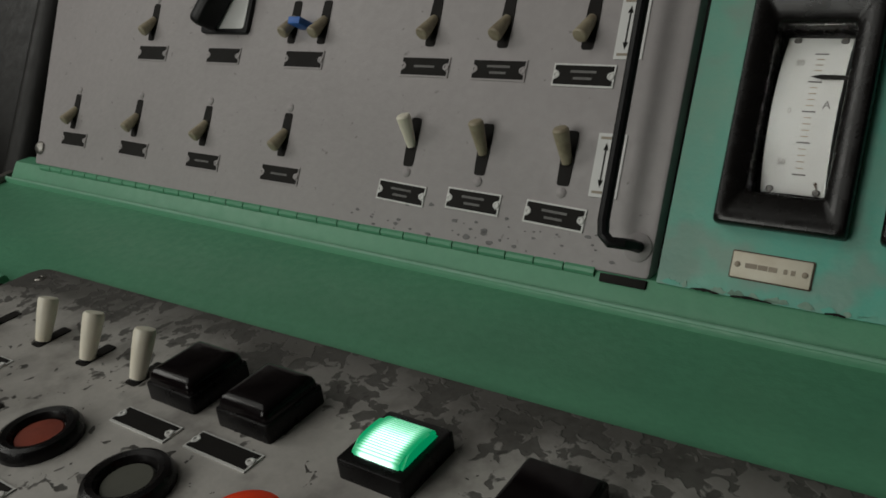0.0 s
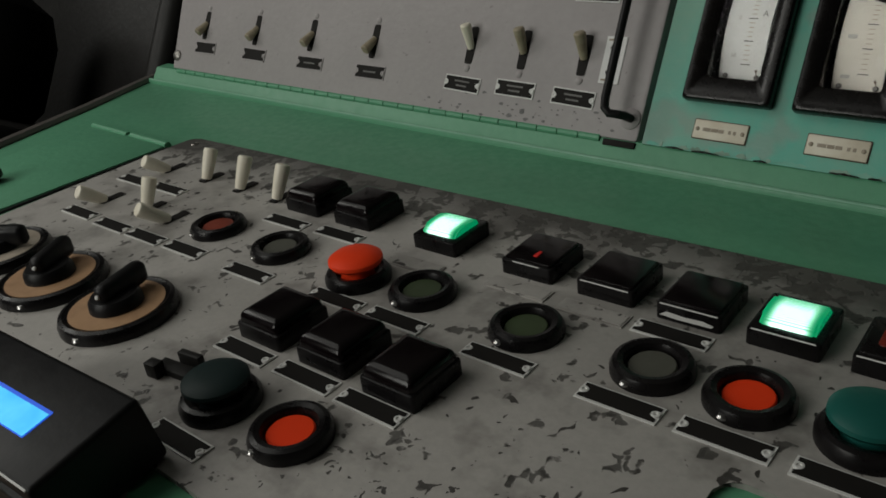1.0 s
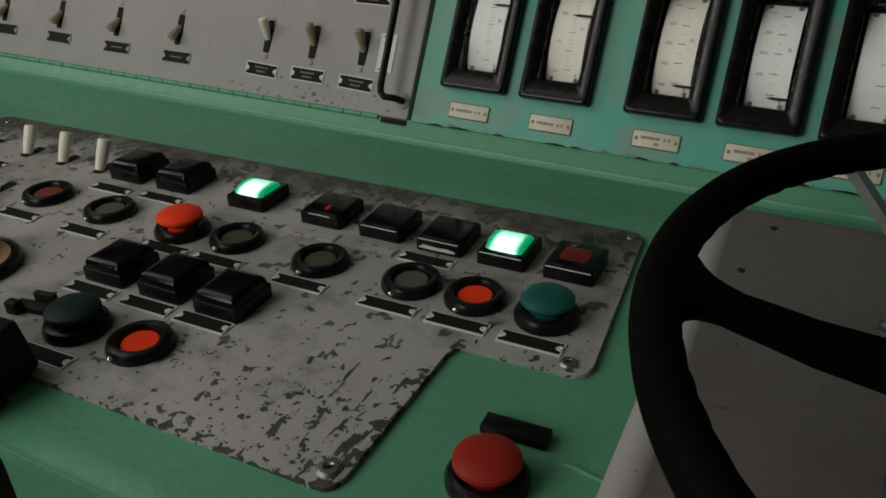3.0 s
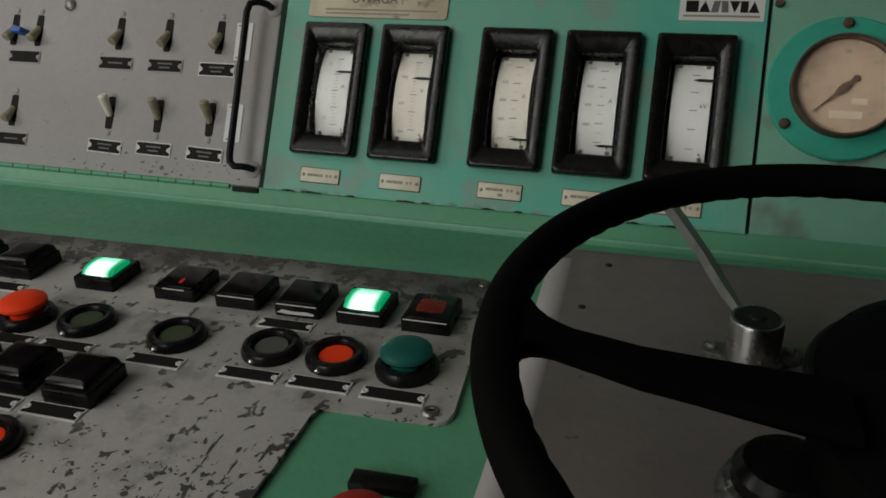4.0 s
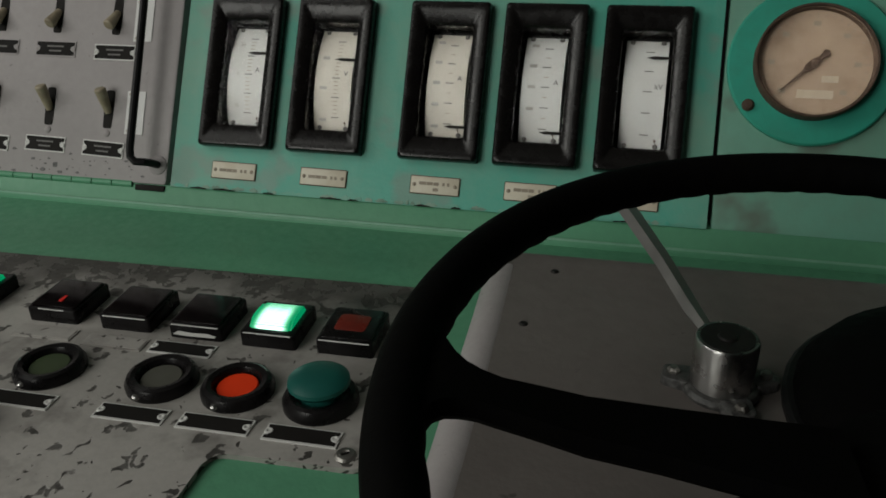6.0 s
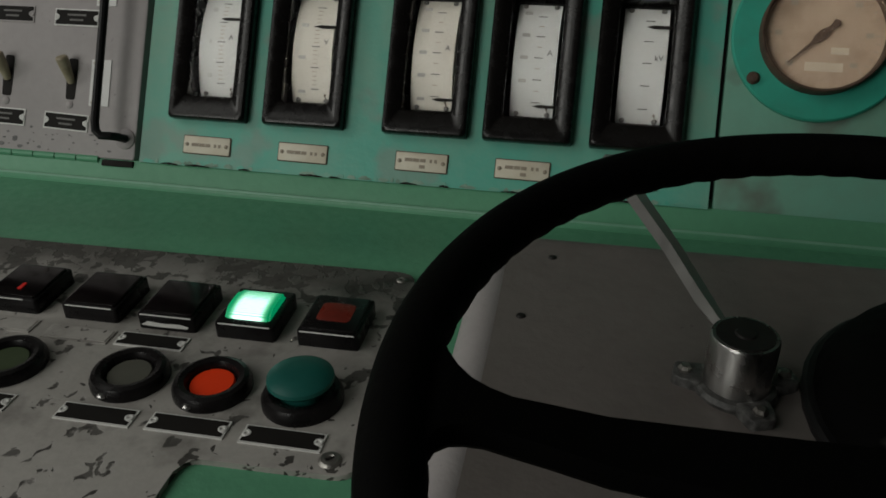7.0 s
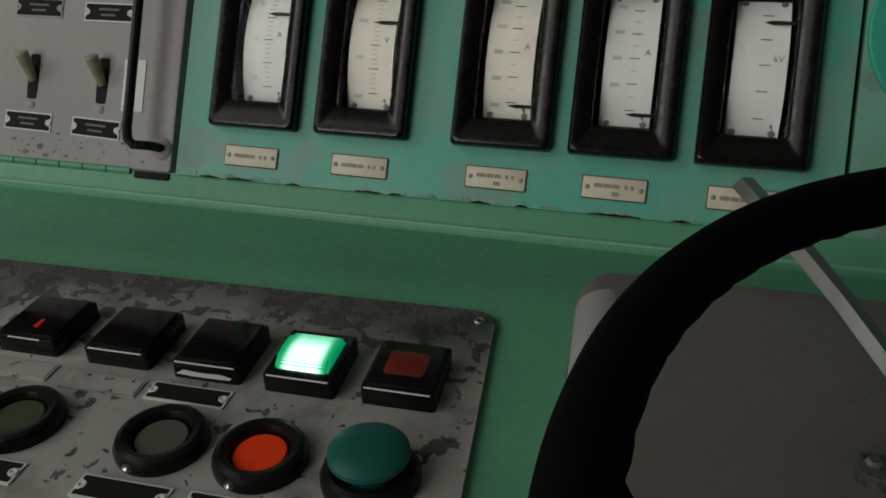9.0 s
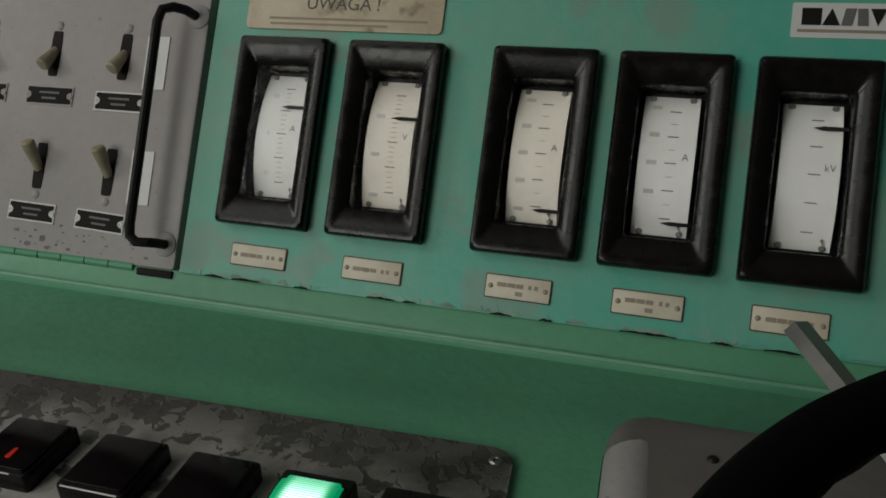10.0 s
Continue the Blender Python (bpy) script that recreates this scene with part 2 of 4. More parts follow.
    l.new(b.outputs["Normal"], p.inputs["Normal"])
    return m


PLATE = worn_plate()


def lit_lens():
    """Green ribbed lens with the bulb behind its middle."""
    m, n, l, p = nodes_of("lit_green_lens")
    tc = n.new("ShaderNodeTexCoord")
    sep = n.new("ShaderNodeSeparateXYZ")
    l.new(tc.outputs["Object"], sep.inputs[0])

    def fall(sock, a, z):
        r = n.new("ShaderNodeMapRange")
        r.interpolation_type = "SMOOTHSTEP"
        r.inputs["From Min"].default_value, r.inputs["From Max"].default_value = a, z
        r.inputs["To Min"].default_value, r.inputs["To Max"].default_value = 1.0, 0.0
        l.new(sock, r.inputs["Value"])
        return r.outputs["Result"]

    across = fall(maths(n, l, "ABSOLUTE", sep.outputs["X"], 0.0), 0.0070, 0.0135)
    along = maths(n, l, "ADD", maths(n, l, "MULTIPLY", fall(sep.outputs["Y"], -0.004, 0.013), 0.62), 0.40)
    core = maths(n, l, "MULTIPLY", across, along)
    w = n.new("ShaderNodeTexWave")
    w.bands_direction = "Y"
    w.inputs["Scale"].default_value = 210.0
    l.new(tc.outputs["Object"], w.inputs["Vector"])
    f = maths(n, l, "MULTIPLY", core, maths(n, l, "ADD", maths(n, l, "MULTIPLY", w.outputs["Fac"], 0.60), 0.50))
    f = maths(n, l, "MINIMUM", maths(n, l, "POWER", f, 1.2), 1.0)
    c = blend(n, l, f, (0.0, 0.50, 0.19), (0.66, 1.0, 0.86))
    l.new(c, p.inputs["Emission Color"])
    l.new(maths(n, l, "ADD", maths(n, l, "MULTIPLY", f, 2.1), 0.5), p.inputs["Emission Strength"])
    p.inputs["Base Color"].default_value = (0.01, 0.3, 0.12, 1)
    p.inputs["Roughness"].default_value = 0.2
    return m


LIT = lit_lens()


def lcd_material():
    m, n, l, p = nodes_of("lit_blue_display")
    vec, _ = coords(n, l)
    f = noise_fac(n, l, vec, 60.0, 2.0, 0.5, 0.3, 0.7)
    l.new(blend(n, l, f, (0.02, 0.48, 0.95), (0.10, 0.68, 1.0)), p.inputs["Emission Color"])
    p.inputs["Emission Strength"].default_value = 1.0
    p.inputs["Base Color"].default_value = (0.02, 0.2, 0.5, 1)
    return m


LCD = lcd_material()
LCD_EDGE = glow("display_edge_glow", (0.01, 0.10, 0.75), 0.6)


def clear_glass(name):
    m, n, l, p = nodes_of(name)
    p.inputs["Base Color"].default_value = (1, 1, 1, 1)
    p.inputs["Transmission Weight"].default_value = 1.0
    p.inputs["Roughness"].default_value = 0.10
    p.inputs["IOR"].default_value = 1.12
    return m


GLASS = clear_glass("meter_glass")


# ---- building helpers ----
def smooth(bm, angle=35):
    for f in bm.faces:
        f.smooth = True
    for e in bm.edges:
        if len(e.link_faces) != 2 or e.calc_face_angle(0.0) > radians(angle):
            e.smooth = False


def part(name, bm, material, parent=None, label="", matrix=None, shade=True):
    bmesh.ops.recalc_face_normals(bm, faces=bm.faces[:])
    if shade:
        smooth(bm)
    me = bpy.data.meshes.new(name)
    bm.to_mesh(me)
    bm.free()
    me.materials.append(material)
    ob = new(name, me)
    if matrix is not None:
        ob.matrix_basis = matrix
    if parent is not None:
        ob.parent = parent
    if label:
        ob["label"] = label
    return ob


def thing(name, matrix, label, category, group="", kind=""):
    ob = new(name)
    ob.empty_display_size = 0.02
    ob.matrix_basis = matrix
    return tagged(ob, label, category, group, kind)


def box(c, s, bevel=0.0, seg=2, bm=None):
    bm = bm or bmesh.new()
    r = bmesh.ops.create_cube(bm, size=1.0, matrix=Matrix.Translation(c) @ Matrix.Diagonal((*s, 1)))
    if bevel:
        edges = list({e for v in r["verts"] for e in v.link_edges})
        bmesh.ops.bevel(bm, geom=edges, offset=bevel, segments=seg, profile=0.5, affect="EDGES")
    return bm


def lathe(profile, steps=32, axis="Z", m=None, bm=None):
    """Turns a profile of (radius, height) about the z axis."""
    bm = bm or bmesh.new()
    rings = []
    for r, h in profile:
        if r < 1e-6:
            rings.append([bm.verts.new((0, 0, h))])
        else:
            rings.append([bm.verts.new((r * math.cos(2 * math.pi * k / steps), r * math.sin(2 * math.pi * k / steps), h)) for k in range(steps)])
    for a, b in zip(rings, rings[1:]):
        for k in range(steps):
            j = (k + 1) % steps
            if len(a) == 1 and len(b) == 1:
                continue
            if len(a) == 1:
                bm.faces.new((a[0], b[k], b[j]))
            elif len(b) == 1:
                bm.faces.new((a[k], b[0], a[j]))
            else:
                bm.faces.new((a[k], b[k], b[j], a[j]))
    if m is not None:
        bmesh.ops.transform(bm, matrix=m, verts=[v for ring in rings for v in ring])
    return bm


def rounded(points, radius, steps=5):
    """A polygon of (x, y) with its corners rounded."""
    out, n = [], len(points)
    for i in range(n):
        a, b, c = Vector(points[i - 1]), Vector(points[i]), Vector(points[(i + 1) % n])
        r = radius[i] if isinstance(radius, (list, tuple)) else radius
        d1, d2 = (a - b), (c - b)
        k = min(r, 0.45 * d1.length, 0.45 * d2.length)
        p, q = b + d1.normalized() * k, b + d2.normalized() * k
        for s in range(steps + 1):
            t = s / steps
            out.append(((1 - t) ** 2 * p + 2 * t * (1 - t) * b + t * t * q)[:])
    return out


def slab(points, z0, z1, bevel=0.0, bm=None, seg=2):
    """A polygon raised from z0 to z1, with its upper edge bevelled."""
    bm = bm or bmesh.new()
    low = [bm.verts.new((x, y, z0)) for x, y in points]
    top = [bm.verts.new((x, y, z1)) for x, y in points]
    face = bm.faces.new(top)
    bm.faces.new(low[::-1])
    n = len(points)
    for i in range(n):
        j = (i + 1) % n
        bm.faces.new((low[i], low[j], top[j], top[i]))
    if bevel:
        bmesh.ops.bevel(bm, geom=list(face.edges), offset=bevel, segments=seg, profile=0.5, affect="EDGES")
    return bm


def inset(points, d):
    """A convex polygon, wound anticlockwise, with every edge moved in by d."""
    out, n = [], len(points)
    for i in range(n):
        a, p, q = Vector(points[i - 1]), Vector(points[i]), Vector(points[(i + 1) % n])
        u, v = (p - a).normalized(), (q - p).normalized()
        m, k = Vector((-u.y, u.x)), Vector((-v.y, v.x))
        out.append((p + (m + k) * (d / (1.0 + m.dot(k))))[:])
    return out


def cushion(points, radius, z0, z1, r, seg=6):
    """A convex block with rounded corners whose upper edge is rolled over with radius r."""
    bm = bmesh.new()
    levels = [(0.0, z0)] + [(r * (1 - math.cos(math.pi / 2 * k / seg)), z1 - r + r * math.sin(math.pi / 2 * k / seg)) for k in range(seg + 1)]
    rows = [[bm.verts.new((x, y, z)) for x, y in rounded(inset(points, d), max(radius - d, 0.002), 6)] for d, z in levels]
    for a, c in zip(rows, rows[1:]):
        for i in range(len(a)):
            j = (i + 1) % len(a)
            bm.faces.new((a[i], a[j], c[j], c[i]))
    bm.faces.new(rows[-1])
    bm.faces.new(rows[0][::-1])
    return bm


def rect(x0, y0, x1, y1):
    return [(x0, y0), (x1, y0), (x1, y1), (x0, y1)]


def tube(points, radius, steps=10, bm=None, flat=1.0):
    """A round rod along points; radius may vary from point to point."""
    bm = bm or bmesh.new()
    pts = [Vector(p) for p in points]
    rs = radius if isinstance(radius, (list, tuple)) else [radius] * len(pts)
    up, rings = None, []
    for i, p in enumerate(pts):
        d = (pts[min(i + 1, len(pts) - 1)] - pts[max(i - 1, 0)]).normalized()
        if up is None:
            up = Vector((0, 0, 1)) if abs(d.z) < 0.9 else Vector((0, 1, 0))
        a = d.cross(up).normalized()
        up = a.cross(d).normalized()
        rings.append([bm.verts.new(p + rs[i] * (math.cos(2 * math.pi * k / steps) * a + flat * math.sin(2 * math.pi * k / steps) * up)) for k in range(steps)])
    for a, b in zip(rings, rings[1:]):
        for k in range(steps):
            j = (k + 1) % steps
            bm.faces.new((a[k], a[j], b[j], b[k]))
    bm.faces.new(rings[0][::-1])
    bm.faces.new(rings[-1])
    return bm


def writing(name, text, size, material, parent, matrix, align="CENTER"):
    """Letters as a flat mesh, in the parent's x-y plane after matrix."""
    cu = bpy.data.curves.new(name, "FONT")
    cu.body, cu.size, cu.align_x, cu.align_y, cu.extrude = text, size, align, "CENTER", 0.0001
    tmp = bpy.data.objects.new(name, cu)
    me = bpy.data.meshes.new_from_object(tmp)
    bpy.data.objects.remove(tmp)
    me.materials.clear()
    me.materials.append(material)
    ob = new(name, me)
    ob.parent = parent
    ob.matrix_basis = matrix
    return ob


# things on the upright board are modelled lying down (x across, y up the board, z out of it)
def on_panel(x, z, out=0.0, turn=0.0):
    return PANEL @ Matrix.Translation((x, -out, z)) @ pose(0, 0, 0, 90) @ pose(0, 0, 0, 0, 0, turn)


def on_desk(u, v, h=0.0, turn=SKEW):
    return DESK @ pose(u, v, h, 0, 0, turn)


# ---- the cab round the desk ----
def wall(name, c, s, material, label):
    ob = part(name, box(c, s), material, shade=False)
    return tagged(ob, label, name.split("_")[0], kind="structure")


wall("floor", (-0.4, -0.7, -0.05), (4.0, 2.9, 0.1), FLOOR, "dark ribbed rubber cab floor")
# unseen ceiling, pale for bounce, and rear wall, each opened for its lamp
roof = bmesh.new()
for x0, y0, x1, y1 in ((-2.4, -2.15, -2.0, 0.75), (-0.4, -2.15, 1.6, 0.75), (-2.0, -0.35, -0.4, 0.75), (-2.0, -2.15, -0.4, -1.95)):
    box(((x0 + x1) / 2, (y0 + y1) / 2, 2.65), (x1 - x0, y1 - y0, 0.1), bm=roof)
tagged(part("ceiling", roof, CEIL), "unseen pale cab ceiling, opened for the overhead fill lamp", "ceiling", kind="structure")
wall("wall_front", (-0.4, 0.70, 1.3), (3.8, 0.1, 2.6), CAB, "dark lined front wall of the cab")
rear = bmesh.new()
for x0, z0, x1, z1 in ((-2.3, 0.0, -1.15, 2.6), (-0.2, 0.0, 1.5, 2.6), (-1.15, 0.0, -0.2, 0.92), (-1.15, 1.92, -0.2, 2.6)):
    box(((x0 + x1) / 2, -2.05, (z0 + z1) / 2), (x1 - x0, 0.1, z1 - z0), bm=rear)
tagged(part("wall_back", rear, CAB), "unseen dark rear cab wall, opened for the rear lamp", "wall", kind="structure")
wall("wall_right", (1.45, -0.7, 1.3), (0.1, 2.6, 2.6), CAB, "dark lined side wall of the cab")
wall("wall_left", (-2.35, -0.7, 0.85), (0.1, 2.6, 1.7), CAB, "dark lined side wall below the cab window")
wall("wall_left_front", (-2.35, -0.12, 2.15), (0.1, 1.44, 0.9), CAB, "dark lined side wall before the cab window")

# dark cabinet and corner post beyond the desk's end
cab = thing("corner_cabinet", PANEL, "dark grey metal corner cabinet beside the switch panel", "cabinet")
part("body", box((-1.02, 0.16, 0.2), (0.50, 0.24, 1.0), 0.01), DARK_METAL, cab)
part("post", lathe([(0.0, -0.30), (0.022, -0.30), (0.022, 0.60), (0.0, 0.60)], 20, m=Matrix.Translation((-0.765, 0.03, 0.0))), DARK_METAL, cab)
part("lower_shelf", box((-1.00, -0.12, -0.13), (0.46, 0.40, 0.02), 0.004), DARK_METAL, cab)
cas = thing("black_casing", PANEL @ pose(-1.02, -0.10, -0.02), "rounded black casing on the cabinet shelf", "casing")
part("shell", lathe([(0.0, -0.10), (0.075, -0.10), (0.088, -0.08), (0.09, 0.02), (0.075, 0.065), (0.04, 0.085), (0.0, 0.09)], 28), RUBBER, cas)
part("foot_ring", lathe([(0.080, -0.118), (0.092, -0.118), (0.092, -0.10), (0.080, -0.10), (0.080, -0.118)], 28), DARK_METAL, cas)

# ---- the desk ----
desk = thing("control_desk", DESK, "green painted sheet metal driver's control desk", "desk")
outline = [(-0.735, 0.262), (-0.690, 0.142), (-0.632, -0.06), (-0.588, -0.189), (-0.013, -0.189), (-0.003, -0.226), (0.336, -0.226), (0.331, -0.050), (0.3215, 0.178), (1.02, 0.178), (1.02, 0.262)]
part("top", slab(rounded(outline, [0.006, 0.006, 0.006, 0.006, 0.010, 0.012, 0.012, 0.02, 0.006, 0.006, 0.006], 4), -0.012, 0.0, 0.0035, seg=3), GREEN, desk)
part("front_apron", slab(rounded(rect(0.002, -0.224, 0.314, -0.200), [0.010, 0.002, 0.002, 0.002], 5), -0.62, -0.012, 0.0), GREEN, desk)
part("recess_back", slab(rect(-0.57, -0.186, 0.002, -0.176), -0.40, -0.012, 0.0), DARK_METAL, desk, "dark recess behind the shelf")
part("underframe", box((0.1, 0.02, -0.36), (1.30, 0.36, 0.66), 0.01), DARK_METAL, desk)
part("pedestal", box((0.1, -0.02, 0.30), (1.30, 0.34, 0.60), 0.01), DARK_METAL, desk, matrix=DESK.inverted())
# riser between the sloping top and the board, with a rolled bead at its foot
riser = bmesh.new()
prof = [(0.2535, -0.002), (0.2538, 0.0022), (0.2548, 0.0040), (0.2568, 0.0047), (0.2590, 0.0040), (0.2606, 0.0022), (0.2622, 0.0022), (0.2712, 0.0150), (0.2732, 0.0168), (0.290, 0.0168), (0.290, -0.01), (0.262, -0.01)]
ends = [[riser.verts.new((x, y, z)) for y, z in prof] for x in (-0.733, 1.02)]
for i in range(len(prof)):
    j = (i + 1) % len(prof)
    riser.faces.new((ends[0][i], ends[0][j], ends[1][j], ends[1][i]))
riser.faces.new(ends[0])
riser.faces.new(ends[1][::-1])
part("riser", riser, GREEN, desk)
# paler green along the bead paints the line of light on the ridge
part("riser_bead", tube([(-0.733, 0.2568, 0.0040), (0.15, 0.2568, 0.0041), (1.02, 0.2568, 0.0040)], 0.0015, 10), GREEN_GLINT, desk, "bead with its highlight in paler green")
lip = bmesh.new()
tube([(-0.742, 0.268, 0.002), (-0.697, 0.142, 0.002), (-0.640, -0.06, 0.002), (-0.596, -0.189, 0.002)], 0.006, 8, lip)
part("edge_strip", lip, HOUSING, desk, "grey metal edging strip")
cover = slab(rounded(rect(-0.612, -0.10, -0.455, 0.107), 0.01, 4), 0.0005, 0.003, 0.0015)
part("hatch_cover", cover, GREEN, desk, "green painted hatch cover with a raised rim")
for a, d in ((-0.612, -0.534), (-0.528, -0.455)):
    part("hatch_rim", tube([(a, 0.109, 0.002), (d, 0.108, 0.002)], 0.0042, 10), GREEN, desk)
part("seam", box((-0.4515, 0.005, 0.0012), (0.003, 0.20, 0.0024), 0.0008), BLACK, desk, "dark open seam")
part("crease", tube([(0.304, -0.1035, 0.0), (0.312, -0.1035, 0.0010), (0.329, -0.1055, 0.0)], 0.0014, 8), GREEN, desk)

pts = [(-0.446, 0.135), (-0.434, -0.181), (0.208, -0.176), (0.207, -0.036), (0.296, -0.032), (0.278, 0.160)]
plate = thing("control_plate", DESK, "worn grey painted steel control plate with flaking edges", "control plate")
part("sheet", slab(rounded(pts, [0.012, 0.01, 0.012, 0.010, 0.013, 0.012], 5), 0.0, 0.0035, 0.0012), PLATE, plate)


def plate_screw(u, v, size):
    s = part("screw", lathe([(0.0, 0.0015), (0.0022, 0.0015), (0.0032, 0.0022), (0.0055, 0.0020), (0.0072, 0.0004), (0.0072, 0.0)], 18), STEEL_DULL, plate, "domed steel screw", Matrix.Translation((u, v, 0.0035)) @ Matrix.Scale(size, 4))
    part("slot", box((0, 0, 0.0019), (0.0052, 0.0012, 0.0008)), INK, s, matrix=pose(0, 0, 0, 0, 0, 35))


for u, v, size in ((0.280, -0.023, 0.85), (0.197, -0.163, 1.0), (0.270, 0.149, 0.5), (-0.425, 0.122, 0.6)):
    plate_screw(u, v, size)
BASE = 0.0035


# ---- things on the control plate ----
def label_plate(name, m, w, d, mat_face, label, group, bars=0, ears=True, back=None):
    """Engraved black label with an aluminium edge and a screw at either end."""
    t = thing(name, m, label, "label", group)
    part("backing", slab(rect(-w / 2, -d / 2, w / 2, d / 2), 0.0, 0.0009), back or EDGE, t, "bare pale edge")
    k = 0.0032 if ears else 0.0
    shape = [(-w / 2 + 0.0012, -d / 2 + 0.0012), (w / 2 - 0.0012, -d / 2 + 0.0012)]
    arc = [(w / 2 - 0.0012 - k * math.cos(a), k * math.sin(a)) for a in np.linspace(-1.57, 1.57, 7)] if ears else []
    shape += [(float(x), float(y)) for x, y in arc]
    shape += [(w / 2 - 0.0012, d / 2 - 0.0012), (-w / 2 + 0.0012, d / 2 - 0.0012)]
    shape += [(-float(x), -float(y)) for x, y in arc]
    part("face", slab(shape, 0.0009, 0.0013), mat_face, t)
    if ears:
        for s in (-1, 1):
            part("screw", lathe([(0.0, 0.0011), (0.0010, 0.0011), (0.0013, 0.0017), (0.0023, 0.0016), (0.0026, 0.0009)], 14), back or EDGE, t, matrix=Matrix.Translation((s * (w / 2 - 0.0026), 0, 0)))
    for b in range(bars):
        bw = w * (0.42 if b == 0 else 0.3)
        part("lettering", box((0, (0.5 - b) * 0.0044 if bars > 1 else 0.0, 0.0014), (bw, 0.0016, 0.0003)), FADED, t, "worn grey lettering")
    return t


DESK_LABELS = [(0.0720, -0.0185), (0.1460, -0.0165), (0.1985, -0.0145), (0.2510, -0.0135), (0.1405, 0.0500), (-0.0605, -0.0905), (-0.0080, -0.0880), (0.0420, -0.0870),
               (-0.1400, -0.0275), (-0.0050, -0.0185), (-0.0560, -0.0210), (-0.1810, 0.0420), (-0.1250, 0.0465), (0.0380, 0.0490), (0.0920, 0.0480), (-0.0250, -0.1600),
               (-0.3690, -0.0340), (-0.3140, -0.0340), (-0.2660, -0.0320), (-0.2160, -0.0290), (-0.3920, 0.0330), (-0.3400, 0.0360), (-0.0420, 0.0400)]
for u, v in DESK_LABELS:
    old = u in (0.0380, 0.0920, -0.0420)
    label_plate("label_plate", on_desk(u, v, BASE), 0.044, 0.0135, PLATE if old else INK, "bare worn metal label below a lamp" if old else "black engraved label with pale edge on the plate", "labels on the control plate", ears=not old, back=PLATE if old else None)


def push_button(u, v, cap, label, cap_label):
    t = thing("push_button", on_desk(u, v, BASE), label, "button", "push buttons")
    part("ring", lathe([(0.0222, 0.0), (0.0222, 0.0035), (0.0205, 0.0068), (0.0180, 0.0078), (0.0150, 0.0070), (0.0138, 0.0045), (0.0136, 0.0015), (0.0, 0.0015)], 40), BLACK_GLOSS, t)
    part("cap", lathe([(0.0126, 0.0015), (0.0126, 0.0034), (0.0118, 0.0042), (0.0, 0.0045)], 32), cap, t, cap_label)
    # added bright disc in place of the glint on the ring's lower edge
    part("retainer", lathe([(0.0, 0.0022), (0.0018, 0.0020), (0.0027, 0.0010), (0.0027, 0.0)], 12), CHROME, t, "small bright disc standing for a glint on the ring", pose(-0.0050, -0.0208, 0.0028))
    return t


push_button(-0.222, 0.007, DULL_RED, "round push button with a dirty red cap", "dirty red cap")
push_button(-0.145, 0.007, DIRTY_GREY, "round push button with a dirty grey cap", "dirty grey cap")
push_button(-0.011, 0.0135, MOSS, "round push button with a moss green cap", "moss green cap")
push_button(0.070, 0.0125, MOSS, "round push button with a moss green cap", "moss green cap")
push_button(0.147, 0.016, DIRTY_GREY, "round push button with a dirty olive grey cap", "dirty olive grey cap")
push_button(0.197, 0.0175, ORANGE, "round push button with an orange red cap", "orange red cap")
push_button(0.024, -0.125, ORANGE, "round push button with an orange red cap", "orange red cap")


def mushroom(u, v, cap, label, cap_label, h=BASE, scale=1.0):
    t = thing("mushroom_button", on_desk(u, v, h) @ Matrix.Scale(scale, 4), label, "button", "mushroom buttons")
    part("ring", lathe([(0.0225, 0.0), (0.0225, 0.004), (0.0205, 0.0075), (0.0180, 0.0085), (0.0150, 0.0075), (0.0140, 0.003), (0.0, 0.003)], 40), BLACK_GLOSS, t)
    part("stem", lathe([(0.0, 0.003), (0.0118, 0.003), (0.0104, 0.0085), (0.0112, 0.0125), (0.0, 0.0128)], 28), cap, t)
    part("cap", lathe([(0.0, 0.0102), (0.0120, 0.0104), (0.0168, 0.0122), (0.0184, 0.0144), (0.0181, 0.0166), (0.0150, 0.0188), (0.0082, 0.0202), (0.0, 0.0206)], 36), cap, t, cap_label)
    return t


mushroom(-0.063, 0.007, ORANGE, "bright orange mushroom push button on the plate", "orange mushroom cap")
mushroom(0.250, 0.018, PETROL, "petrol green mushroom push button on the plate", "petrol green mushroom cap")
mushroom(-0.031, -0.128, PETROL_DARK, "dark petrol mushroom push button beside the display box", "dark petrol mushroom cap")
mushroom(0.2745, -0.1310, RED_CAP, "red mushroom push button on the green desk", "red mushroom cap", 0.0, 1.0)
bl = thing("blank_label", on_desk(0.2743, -0.0925, 0.0, 3), "plain glossy black label on the green desk", "label")
part("tile", box((0, 0, 0.003), (0.039, 0.0135, 0.006), 0.0012), BLACK_GLOSS, bl)


